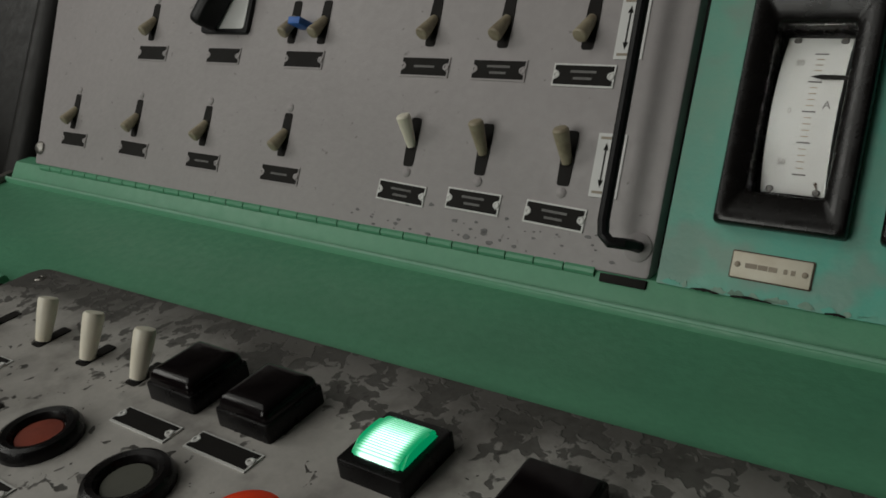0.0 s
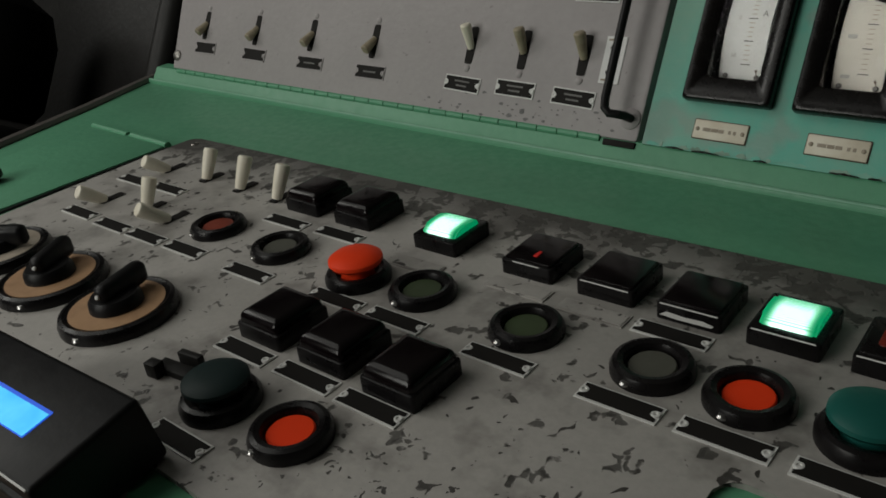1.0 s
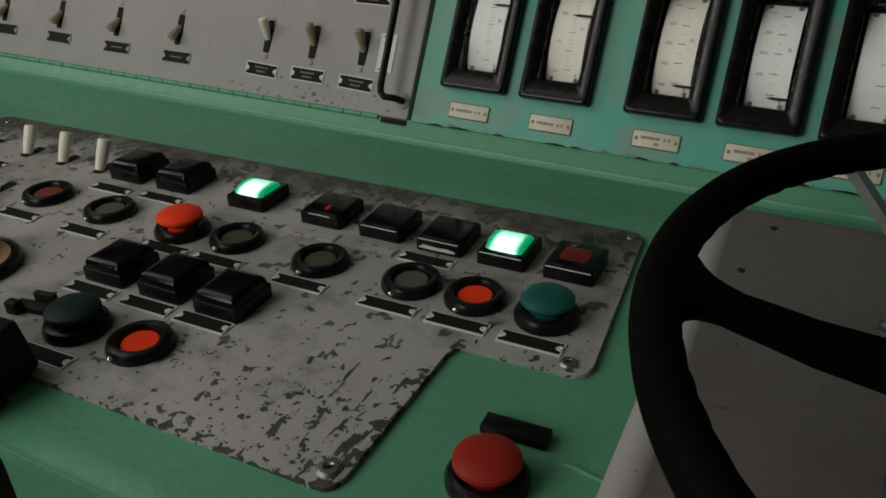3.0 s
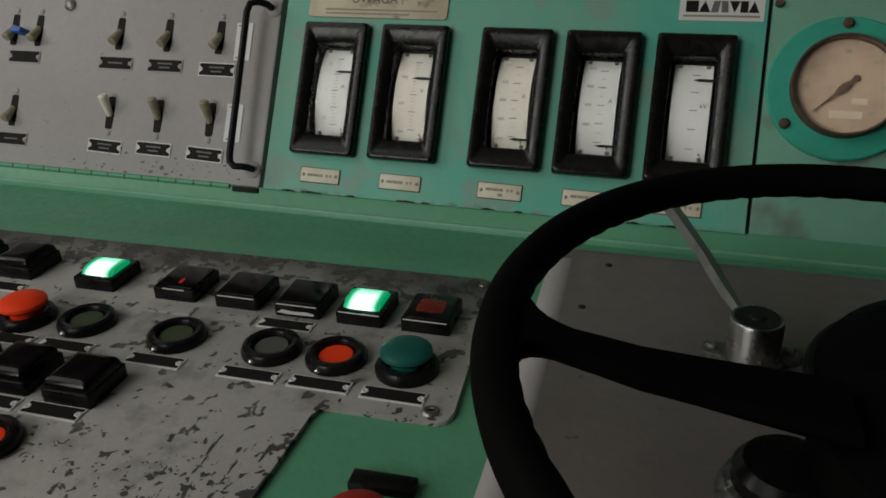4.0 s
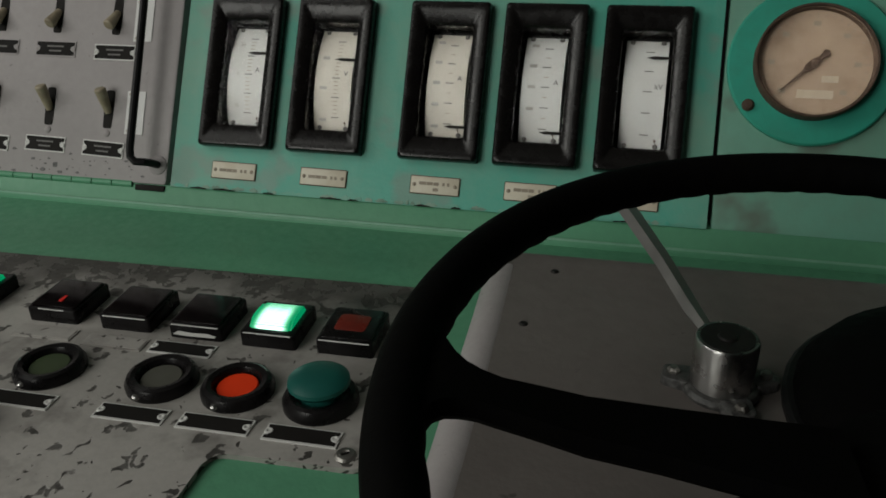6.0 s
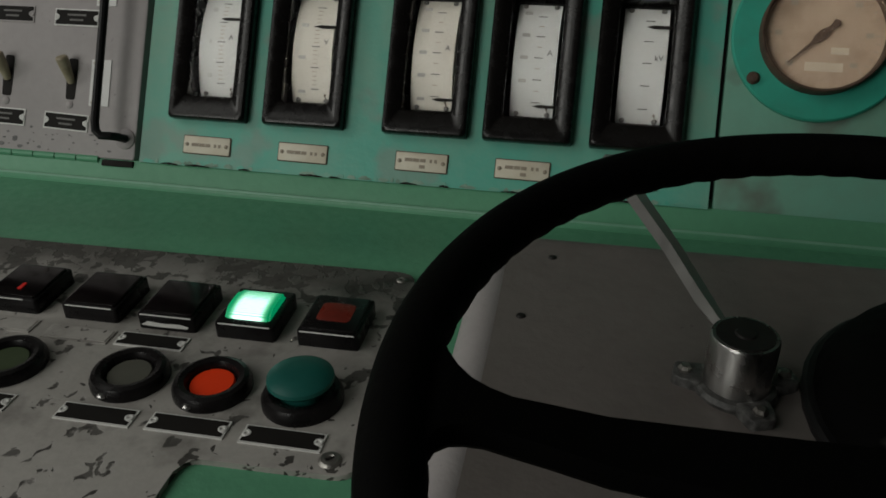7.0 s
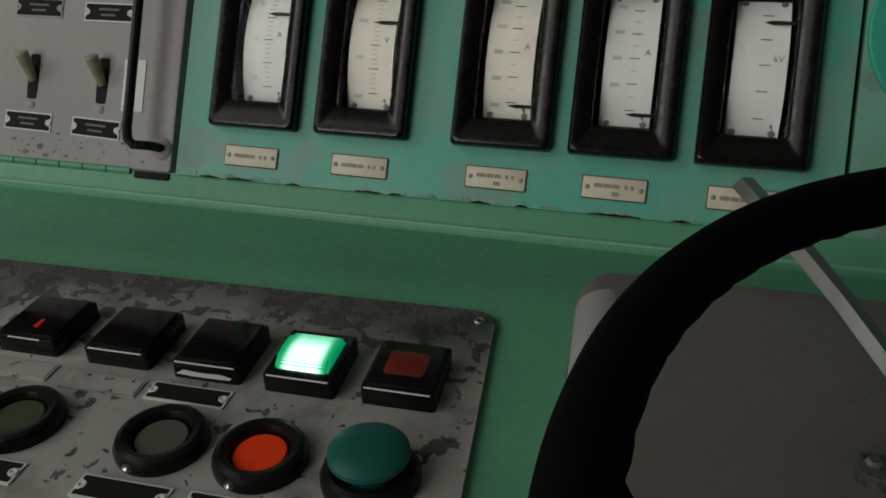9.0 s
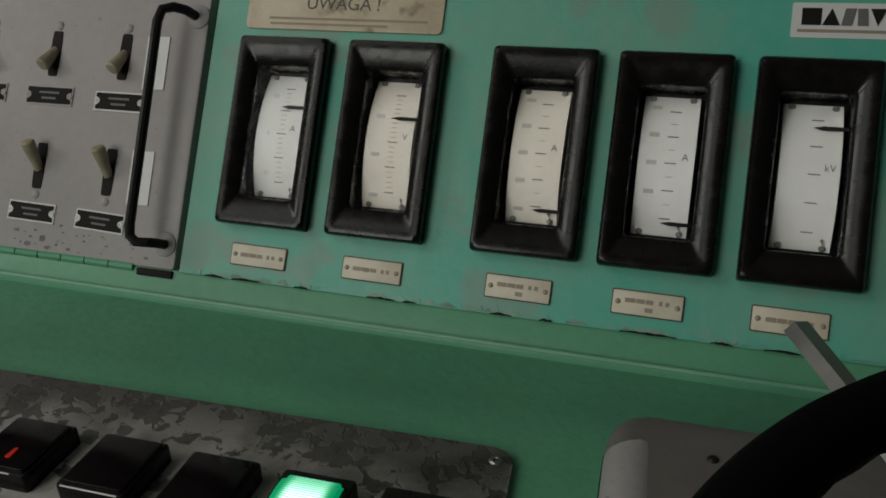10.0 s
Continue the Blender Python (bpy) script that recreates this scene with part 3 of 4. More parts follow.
def arch(w, d, rise, z, steps=10):
    """A lens arched front to back."""
    bm = bmesh.new()
    prof = [(-d / 2, 0.0)] + [(-d / 2 * math.cos(math.pi * k / steps), 0.25 * rise + 0.75 * rise * math.sin(math.pi * k / steps) ** 0.75) for k in range(steps + 1)] + [(d / 2, 0.0)]
    sides = [[bm.verts.new((x, y, z + h)) for y, h in prof] for x in (-w / 2, w / 2)]
    for i in range(len(prof) - 1):
        bm.faces.new((sides[0][i], sides[0][i + 1], sides[1][i + 1], sides[1][i]))
    bm.faces.new(sides[0][::-1])
    bm.faces.new(sides[1])
    bmesh.ops.bevel(bm, geom=[e for e in bm.edges if abs(e.verts[0].co.x) > w / 2 - 1e-5 and abs(e.verts[0].co.x - e.verts[1].co.x) < 1e-6 and min(v.co.z for v in e.verts) > z + 0.2 * rise], offset=0.0016, segments=2, affect="EDGES")
    return bm


def indicator(u, v, lens, label, lens_label, spot=None, high=0.0105, rise=0.0062, worn=0.0):
    """Square signal lamp: a black frame with a raised lens; worn is the length of the painted front edge highlight."""
    t = thing("indicator_lamp", on_desk(u, v, BASE), label, "indicator lamp", "indicator lamps")
    bm = slab(rounded(rect(-0.0190, -0.0205, 0.0190, 0.0205), 0.0024, 3), 0.0, high, 0.0012, seg=2)
    part("frame", bm, BLACK_GLOSS, t)
    if lens is LIT:
        part("lens", arch(0.0290, 0.0290, rise, high - 0.001), lens, t, lens_label)
    elif rise > 0.004:
        bm = cushion(rect(-0.0178, -0.0192, 0.0178, 0.0192), 0.004, high - 0.001, high + rise, 0.0068, 5)
        part("lens", bm, lens, t, lens_label)
    else:
        part("lens", slab(rounded(rect(-0.0172, -0.0184, 0.0172, 0.0184), 0.002, 3), high - 0.001, high + rise, 0.0009, seg=2), lens, t, lens_label)
    if worn:
        # pale strip painted in for the highlight on the frame's front edge
        part("worn_edge", box((0.0, -0.0202, high - 0.0004), (worn, 0.0009, 0.0007), 0.0002, 1), EDGE, t, "bright strip drawn as the front edge highlight")
    if spot:
        part("glow_spot", slab(rounded([(-0.0016, -0.004), (0.0016, -0.004), (0.0009, 0.0035), (-0.0009, 0.0035)], 0.0008, 3), 0.0, 0.0006), RED_SPOT, t, "small red glow in the lens", pose(spot[0], spot[1], high + rise))
    return t


indicator(-0.0430, 0.0810, LIT, "square indicator lamp with a glowing green lens", "glowing green ribbed lens")
indicator(0.0340, 0.0825, DARK_LENS, "unlit dark square lamp with a faint red spot", "dark smoked lens", (0.002, -0.008), rise=0.0016, worn=0.020)
indicator(0.0900, 0.0835, DARK_LENS, "unlit square indicator lamp with a dark lens", "dark smoked lens", rise=0.0016, worn=0.032)
indicator(0.1430, 0.0835, DARK_LENS, "unlit square indicator lamp with a chipped front edge", "dark smoked lens", rise=0.0016, worn=0.034)
part("chip", slab([(-0.0165, 0.0030), (-0.0120, 0.0058), (-0.0020, 0.0050), (0.0090, 0.0055), (0.0150, 0.0042), (0.0140, 0.0028), (-0.0060, 0.0024)], 0.0, 0.0004), EDGE, bpy.data.objects["indicator_lamp.003"], "bare patch where the paint is chipped", pose(0, -0.0207, 0.0, 90))
indicator(0.1945, 0.0840, LIT, "square indicator lamp with a glowing green lens", "glowing green ribbed lens", worn=0.033)
indicator(0.2465, 0.0860, BLACK_GLOSS, "unlit square indicator lamp with a red lens", "dark lens rim", rise=0.0016, worn=0.034)
part("inner_lens", slab(rounded(rect(-0.0105, -0.0095, 0.0105, 0.0095), 0.003, 4), 0.0118, 0.0125, 0.0003), RED_LENS, bpy.data.objects["indicator_lamp.005"], "dull red lens")
for u, v in ((-0.1830, 0.0800), (-0.1270, 0.0815), (-0.0595, -0.0600), (-0.0065, -0.0585), (0.0460, -0.0590)):
    indicator(u, v, DARK_LENS, "unlit tall square lamp with a dark plum lens", "dark plum lens", high=0.0105, rise=0.0080)


# toggle switches set into the desk plate: (slot u, v, lever lean across and along, length)
def desk_toggle(u, v, dx, dy, length, label):
    t = thing("toggle_switch", on_desk(u, v, BASE), label, "toggle switch", "desk toggle switches")
    part("slot", slab(rounded(rect(-0.0048, -0.0100, 0.0048, 0.0140), 0.002, 3), 0.0, 0.0007), INK, t, "dark slot")
    part("bushing", lathe([(0.0, 0.002), (0.0035, 0.002), (0.0042, 0.0005), (0.0042, 0.0)], 14), BLACK, t, matrix=pose(0, -0.004, 0.0004))
    d = Vector((dx, dy, 1)).normalized()
    k = [0.0, 0.25, 0.6, 0.92, 0.985, 1.0]
    r = [0.0044, 0.0052, 0.0060, 0.0064, 0.0056, 0.0032]
    part("lever", tube([d * (length * a) + Vector((0, -0.004, 0.001)) for a in k], r, 14), CREAM, t, "ivory plastic lever")


for u, v, dx, dy, length in ((-0.3245, 0.0705, 0.0, 0.50, 0.0285), (-0.2740, 0.0705, 0.05, 0.48, 0.0295), (-0.2243, 0.0715, 0.08, 0.46, 0.0300), (-0.316, 0.003, 0.05, 0.40, 0.0280),
                             (-0.383, 0.0680, -0.3, -1.3, 0.026), (-0.373, -0.004, -0.2, -1.3, 0.026), (-0.277, 0.000, -0.3, -1.2, 0.028)):
    up = dy > 0
    desk_toggle(u, v, dx, dy, length, "upright ivory toggle switch on the control plate" if up else "ivory toggle switch flicked towards the driver")


def rotary(u, v, ring, turn, label):
    t = thing("rotary_switch", on_desk(u, v, BASE, turn), label, "rotary switch", "rotary switches")
    part("base", lathe([(0.0388, 0.0), (0.0388, 0.004), (0.0372, 0.0078), (0.0345, 0.0088), (0.0318, 0.0074), (0.0, 0.0070)], 44), BLACK_GLOSS, t)
    part("scale_ring", lathe([(0.0312, 0.0070), (0.0312, 0.0078), (0.0165, 0.0078), (0.0165, 0.0070)], 40), ring, t, "tan scale ring")
    part("boss", lathe([(0.0178, 0.0070), (0.0172, 0.0130), (0.0150, 0.0160), (0.0, 0.0165)], 30), BLACK, t)
    part("grip", box((0.0, 0.0085, 0.0185), (0.0115, 0.042, 0.016), 0.0048, 3), BLACK, t)
    # no screw here: a bright disc makes the base ring's glint
    part("retainer", lathe([(0.0, 0.0022), (0.0030, 0.0018), (0.0040, 0.0)], 12), CHROME, t, "small bright disc standing for a glint on the ring", pose(0.0, -0.0365, 0.0035))
    part("mark", lathe([(0.0, 0.0015), (0.0014, 0.001), (0.0016, 0.0)], 10), EDGE, t, "bright index mark", pose(0, -0.0128, 0.0200, 70))


rotary(-0.1725, -0.108, TAN, 18, "black rotary switch on a tan scale ring")
rotary(-0.2590, -0.112, TAN, 32, "black rotary switch on a tan scale ring")
rotary(-0.3480, -0.112, IVORY_RING, -60, "black rotary switch on an ivory scale ring")

mushroom(-0.340, -0.170, RED_CAP, "small red mushroom button beside the rotary switches", "red mushroom cap", scale=0.7)
kn = thing("desk_knob", on_desk(-0.537, -0.043, 0.003), "small black knob on the green hatch cover", "knob")
part("grip", lathe([(0.0, 0.0), (0.010, 0.0), (0.010, 0.003), (0.014, 0.006), (0.014, 0.011), (0.010, 0.014), (0.0, 0.015)], 22), BLACK, kn)

# clip of dark metal between the rotary switch and the display box
ck = thing("cable_clip", on_desk(-0.078, -0.126, BASE, 8) @ Matrix.Scale(0.8, 4), "dark steel cable clip beside the display box", "clip")
part("foot", box((0, 0, 0.003), (0.034, 0.012, 0.006), 0.001), DARK_METAL, ck)
part("jaw", box((0.006, 0.011, 0.006), (0.022, 0.006, 0.012), 0.001), DARK_METAL, ck)
part("jaw", box((-0.012, -0.008, 0.006), (0.012, 0.009, 0.012), 0.001), DARK_METAL, ck)

# ---- display box ----
bx = thing("display_box", on_desk(-0.0805, -0.206, 0.001, 4) @ pose(0, 0, 0, 9), "black plastic box with a lit blue display", "display box")
part("case", box((0, 0.0025, 0.0195), (0.135, 0.060, 0.039), 0.003, 3), BLACK, bx)
part("front_step", box((0.0, -0.0265, 0.006), (0.133, 0.0080, 0.048), 0.0025, 3), BLACK, bx)
part("front_skirt", box((0.0, -0.021, -0.018), (0.130, 0.026, 0.030), 0.003, 3), BLACK, bx)
part("bezel", slab(rounded(rect(-0.0262, -0.0100, 0.0338, 0.0072), 0.001, 2), 0.0388, 0.0393), LCD_EDGE, bx, "blue lit display edge")
part("screen", slab(rect(-0.0244, -0.0094, 0.0328, 0.0052), 0.0393, 0.0396), LCD, bx, "bright blue display")
# highlight along the case's upper front edge, built as a pale strip
part("edge_line", box((0.0, -0.0268, 0.0378), (0.129, 0.0009, 0.0009)), EDGE, bx, "bright strip for the case edge highlight")

# wooden shelf in front of the desk
sh = thing("wooden_shelf", DESK @ pose(-0.335, -0.337, -0.069), "brown varnished wooden shelf before the desk", "shelf")
part("board", box((0.0, 0.0, 0.0), (0.58, 0.24, 0.018), 0.004), WOOD, sh)
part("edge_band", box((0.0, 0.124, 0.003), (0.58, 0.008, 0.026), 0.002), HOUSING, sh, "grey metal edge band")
cb = thing("cream_block", DESK @ pose(-0.129, -0.2405, -0.060, 0, 0, 2), "cream plastic latch block on the wooden shelf", "block")
part("bar", box((0.010, 0, 0.008), (0.042, 0.010, 0.016), 0.001), CREAM, cb)
part("tab", box((-0.022, 0.001, 0.010), (0.020, 0.012, 0.020), 0.001), CREAM, cb)
sk = thing("shelf_knob", DESK @ pose(-0.118, -0.268, -0.060), "round black knob on the wooden shelf", "knob")
part("grip", lathe([(0.0, 0.0), (0.012, 0.0), (0.016, 0.006), (0.015, 0.014), (0.010, 0.018), (0.0, 0.019)], 24), BLACK_GLOSS, sk)

# ---- controller housing with wheel ----
hs = thing("controller_housing", DESK, "grey painted controller housing beside the desk", "housing")
top = [(0.3245, 0.158), (0.3340, -0.050), (0.3445, -0.42), (1.00, -0.42), (1.00, 0.165)]
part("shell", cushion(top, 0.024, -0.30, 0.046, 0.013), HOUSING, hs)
for u, v in ((0.362, 0.060), (0.372, 0.126)):
    part("screw", lathe([(0.0, 0.0012), (0.0018, 0.001), (0.0028, 0.0)], 10), DARK_METAL, hs, "small dark screw", Matrix.Translation((u, v, 0.046)))

# rolled edge of the shell in lighter grey, so its highlight is painted in
part("edge_trim", tube([(0.355, 0.140, 0.026), (0.346, 0.139, 0.0318), (0.3395, 0.127, 0.0330), (0.3430, 0.06, 0.0330), (0.3480, -0.05, 0.0330), (0.3525, -0.20, 0.0330), (0.3578, -0.41, 0.0330)], [0.009, 0.0122, 0.0141, 0.0142, 0.0142, 0.0142, 0.0142], 24), GREY, hs, "rounded edge, paler for the light it catches")

lev = thing("control_lever", DESK @ pose(0.4685, 0.0195, 0.046), "brushed steel lever on a cylindrical hub", "lever")
part("hub", lathe([(0.0, 0.0), (0.0154, 0.0), (0.0154, 0.0298), (0.0147, 0.0310), (0.0132, 0.0310), (0.0, 0.0304)], 32), CHROME, lev)
part("hub_cap", lathe([(0.0132, 0.0), (0.0130, 0.0010), (0.0050, 0.0010), (0.0042, 0.0018), (0.0, 0.0020)], 32), DARK_METAL, lev, "dull domed cap", Matrix.Translation((0, 0, 0.0304)))
rod = bmesh.new()
stations = [(-0.008, 0.008, 0.027, 0.0028, 0.0030), (-0.018, 0.027, 0.0315, 0.0042, 0.0042), (-0.032, 0.056, 0.040, 0.0045, 0.0040), (-0.050, 0.090, 0.049, 0.0050, 0.0040), (-0.070, 0.132, 0.0555, 0.0053, 0.0040)]
rows = []
for x, y, z, half, thick in stations:
    side = Vector((0.88, 0.42, 0.22)) * half
    rows.append([rod.verts.new(Vector((x, y, z)) + v) for v in (-side, -side * 0.25 + Vector((0, -0.001, thick)), side + Vector((0, 0, 0.35 * thick)), side - Vector((0, 0, 0.5 * thick)), -side * 0.4 - Vector((0, 0, thick)))])
for p, q in zip(rows, rows[1:]):
    for i in range(5):
        rod.faces.new((p[i], q[i], q[(i + 1) % 5], p[(i + 1) % 5]))
rod.faces.new(rows[0])
rod.faces.new(rows[-1][::-1])
part("arm", rod, ARM, lev, "flat steel arm")
part("collar", lathe([(0.0155, 0.0), (0.0190, 0.0), (0.0194, 0.002), (0.0180, 0.0042), (0.0155, 0.0050)], 30), CHIPPED, lev, "dark collar with flaking pale paint")
for a in (172, 290, 20):
    lug = slab(rounded([(0.015, -0.0085), (0.029, -0.0060), (0.029, 0.0060), (0.015, 0.0085)], 0.003, 3), 0.0, 0.0055, 0.0012)
    lug = part("lug", lug, CHIPPED, lev, "bolted foot with flaking pale paint", pose(0, 0, 0, 0, 0, a))
    part("bolt", lathe([(0.0, 0.0028), (0.0022, 0.0026), (0.0034, 0.0012), (0.0034, 0.0)], 6), STEEL_DULL, lug, matrix=pose(0.0235, 0, 0.0055))


dr = thing("controller_drum", DESK @ pose(0.598, 0.012, 0.046), "black domed controller drum below the wheel", "drum")
part("shell", lathe([(0.0, 0.0), (0.096, 0.0), (0.096, 0.008), (0.090, 0.017), (0.074, 0.024), (0.046, 0.028), (0.0, 0.029)], 40), RUBBER, dr)
part("base_flange", lathe([(0.0955, 0.0), (0.101, 0.0), (0.101, 0.003), (0.099, 0.005), (0.0955, 0.005)], 40), BLACK, dr, "thin black base flange")
part("top_cap", lathe([(0.0, 0.0), (0.040, 0.0), (0.040, 0.006), (0.036, 0.009), (0.0, 0.010)], 32), RUBBER, dr, "raised round cap", Matrix.Translation((0, 0, 0.0282)))
ch = thing("chipped_knob", DESK @ pose(0.478, -0.105, 0.046), "black knob with chipped pale paint", "knob")
part("skirt", lathe([(0.0, 0.0), (0.030, 0.0), (0.030, 0.010), (0.027, 0.016), (0.024, 0.017)], 30), CHIPPED, ch, "flaking pale paint")
part("grip", lathe([(0.024, 0.0), (0.024, 0.024), (0.020, 0.029), (0.0, 0.031)], 24), BLACK_GLOSS, ch)

# the wheel lies almost parallel to the desk, a hand above the housing
wh = thing("steering_wheel", PANEL @ pose(0.5443, -0.3793, -0.0896, 31.9, 3.7), "black plastic control wheel with finger grips", "wheel")
WR, WT = 0.197, 0.0100
rim = bmesh.new()
count, around = 240, 14
rings = []
for i in range(count):
    a = 2 * math.pi * i / count
    wave = 0.0007 * max(0.0, math.cos(a * 72))
    ring = []
    for k in range(around):
        b = 2 * math.pi * k / around
        r = WT + (-wave if math.cos(b) < 0.3 and math.sin(b) < 0.5 else 0.0)
        ring.append(rim.verts.new(((WR + r * math.cos(b)) * math.cos(a), (WR + r * math.cos(b)) * math.sin(a), 1.05 * r * math.sin(b))))
    rings.append(ring)
for i in range(count):
    for k in range(around):
        rim.faces.new((rings[i][k], rings[(i + 1) % count][k], rings[(i + 1) % count][(k + 1) % around], rings[i][(k + 1) % around]))
part("rim", rim, RUBBER, wh)


def spoke(angle):
    """A flat spoke that widens into the rim and drops to the hub."""
    bm = bmesh.new()
    stations = [(0.045, -0.024, 0.020, -0.026), (0.09, -0.0185, 0.0165, -0.0205), (0.11, -0.0150, 0.0158, -0.0170), (0.135, -0.0098, 0.0173, -0.0117), (0.152, -0.0078, 0.0165, -0.0075),
                (0.164, -0.0068, 0.0158, -0.0050), (0.171, -0.0075, 0.0158, -0.0030), (0.1765, -0.0098, 0.0168, -0.0018), (0.181, -0.0138, 0.0185, -0.0008), (0.1845, -0.0190, 0.0220, 0.0), (0.187, -0.0255, 0.0295, 0.0), (0.195, -0.0400, 0.0430, 0.0)]
    rows = []
    for s, lo, hi, z in stations:
        rows.append([bm.verts.new(v) for v in ((s, lo, z), (s, lo + 0.0035, z + 0.0045), (s, hi - 0.0035, z + 0.0045), (s, hi, z), (s, hi - 0.0035, z - 0.0045), (s, lo + 0.0035, z - 0.0045))])
    for a, b in zip(rows, rows[1:]):
        for k in range(6):
            bm.faces.new((a[k], b[k], b[(k + 1) % 6], a[(k + 1) % 6]))
    bm.faces.new(rows[0])
    bm.faces.new(rows[-1][::-1])
    part("spoke", bm, RUBBER, wh, matrix=pose(0, 0, 0, 0, 0, angle))


for a in (188, 308, 68):
    spoke(a)
part("hub", lathe([(0.0, -0.07), (0.05, -0.07), (0.058, -0.05), (0.055, -0.036), (0.035, -0.028), (0.0, -0.026)], 36), RUBBER, wh)
part("shaft", lathe([(0.0, -0.125), (0.022, -0.125), (0.022, -0.06), (0.0, -0.06)], 20), STEEL_DULL, wh)

# ---- the instrument board ----
sp = thing("switch_panel", PANEL @ pose(0, 0, 0, 90), "grey painted hinged switch panel above the desk", "switch panel")
part("sheet", slab(rounded([(-0.692, 0.003), (-0.0015, 0.001), (-0.004, 0.300), (-0.727, 0.300)], 0.003, 2), -0.012, 0.0, 0.0015), GREY, sp)
knuckle = part("hinge_knuckle", tube([(0.0, 0.0, -0.002), (0.0204, 0.0, -0.002)], 0.0034, 10), GREEN, sp, "painted over hinge knuckle", Matrix.Translation((-0.680, 0, 0)))
for k in range(1, 30):
    kk = new("hinge_knuckle", knuckle.data)
    kk.parent, kk.matrix_basis = sp, Matrix.Translation((-0.680 + k * 0.0215, 0, 0))
wear = random.Random(11)
for k in range(46):
    x, y, r = -0.245 + 0.235 * wear.random() ** 0.8, 0.004 + 0.022 * wear.random() ** 1.8, 0.0006 + 0.0016 * wear.random() ** 2
    ring = [(x + r * wear.uniform(0.7, 1.9) * math.cos(a), y + r * wear.uniform(0.5, 1.0) * math.sin(a)) for a in np.linspace(0, 5.5, 8)]
    part("paint_chip", slab(ring, 0.0, 0.0003), CHIP, sp, shade=False)
part("corner_stop", box((-0.017, -0.0025, -0.003), (0.030, 0.0055, 0.008), 0.0008), INK, sp)
for x, y in ((-0.686, 0.020), (-0.269, 0.188)):
    part("bolt", lathe([(0.0, 0.005), (0.004, 0.0045), (0.007, 0.002), (0.007, 0.0)], 18), STEEL_DULL, sp, matrix=Matrix.Translation((x, y, 0)))

hd = thing("grab_handle", PANEL @ pose(0, 0, 0, 90), "black painted bent rod handle on the panel", "handle")
part("rod", tube([(-0.010, 0.019, -0.002), (-0.0105, 0.019, 0.014), (-0.013, 0.0185, 0.020), (-0.020, 0.018, 0.023), (-0.0245, 0.022, 0.024), (-0.026, 0.030, 0.024), (-0.0275, 0.11, 0.024), (-0.029, 0.178, 0.024), (-0.027, 0.187, 0.023), (-0.020, 0.190, 0.020), (-0.0135, 0.190, 0.014), (-0.013, 0.190, -0.002)], 0.0036, 10), BLACK, hd)
for y in (0.019, 0.190):
    part("washer", lathe([(0.0, 0.003), (0.006, 0.003), (0.009, 0.001), (0.009, 0.0)], 18), GREY, hd, matrix=Matrix.Translation((-0.0115, y, 0)))
for x, y in ((-0.0408, 0.066), (-0.0424, 0.1535)):
    st = thing("arrow_strip", on_panel(x, y, 0.0, 1), "white paper strip with a double arrow", "sticker", "strips by the handle")
    part("paper", slab(rect(-0.0094, -0.0202, 0.0094, 0.0202), 0.0, 0.0008), WHITE, st)
    part("arrow_shaft", box((-0.003, 0, 0.0009), (0.0009, 0.022, 0.0004)), INK, st)
    for s in (-1, 1):
        part("arrow_head", slab([(-0.0047, s * 0.0095), (-0.003, s * 0.0140), (-0.0013, s * 0.0095)], 0.0008, 0.0011), INK, st)
    for s in (-1, 1):
        part("lettering", box((-0.004, s * 0.0172, 0.0009), (0.007, 0.0016, 0.0003)), INK_SOFT, st)


def panel_toggle(x, z, up, mat, label):
    t = thing("toggle_switch", on_panel(x, z), label, "toggle switch", "panel toggle switches")
    s = 1 if up else -1
    part("slot", slab(rounded([(-0.0042, -0.0180), (0.0042, -0.0180), (0.0050, 0.0), (0.0042, 0.0180), (-0.0042, 0.0180), (-0.0050, 0.0)], 0.002, 3), 0.0, 0.0006), INK, t, "dark slot")
    for y in ((-0.0225,) if up else (0.0225,)):
        part("screw", lathe([(0.0, 0.0018), (0.002, 0.0016), (0.0035, 0.0006), (0.0035, 0.0)], 12), GREY, t, matrix=Matrix.Translation((0, y, 0)))
    base, tip = Vector((0, s * -0.003, 0.0)), Vector((-0.002, s * (0.0165 if up else 0.0130), 0.0150 if up else 0.0105))
    ks = [0.0, 0.35, 0.7, 0.93, 0.985, 1.0]
    rs = [0.0034, 0.0042, 0.0050, 0.0054, 0.0045, 0.0024]
    part("lever", tube([base.lerp(tip, k) for k in ks], rs, 12), mat, t, "yellowed plastic lever")


for x in (-0.634, -0.5285, -0.4265, -0.326):
    panel_toggle(x, 0.063, False, AGED, "yellowed toggle switch turned down on the panel")
for x in (-0.195, -0.133, -0.069):
    panel_toggle(x, 0.068, True, CREAM if x < -0.19 else AGED, "cream toggle switch turned up on the panel")
for x in (-0.532, -0.341, -0.307, -0.197, -0.135, -0.071):
    panel_toggle(x, 0.157, False, AGED, "yellowed toggle switch turned down on the upper row")
for x, z, turn, bars in ((-0.6267, 0.0344, 0, 0), (-0.5247, 0.0334, -1, 0), (-0.4212, 0.0316, 0, 1), (-0.3231, 0.0303, 0, 1), (-0.1960, 0.0302, -2, 2), (-0.1335, 0.0317, -1, 2), (-0.0705, 0.0303, -2, 2)):
    label_plate("label_plate", on_panel(x, z, 0.0, turn), 0.0435, 0.0150, INK, "black engraved label below a toggle switch", "labels on the switch panel", bars, back=GREY if x < -0.3 else EDGE)
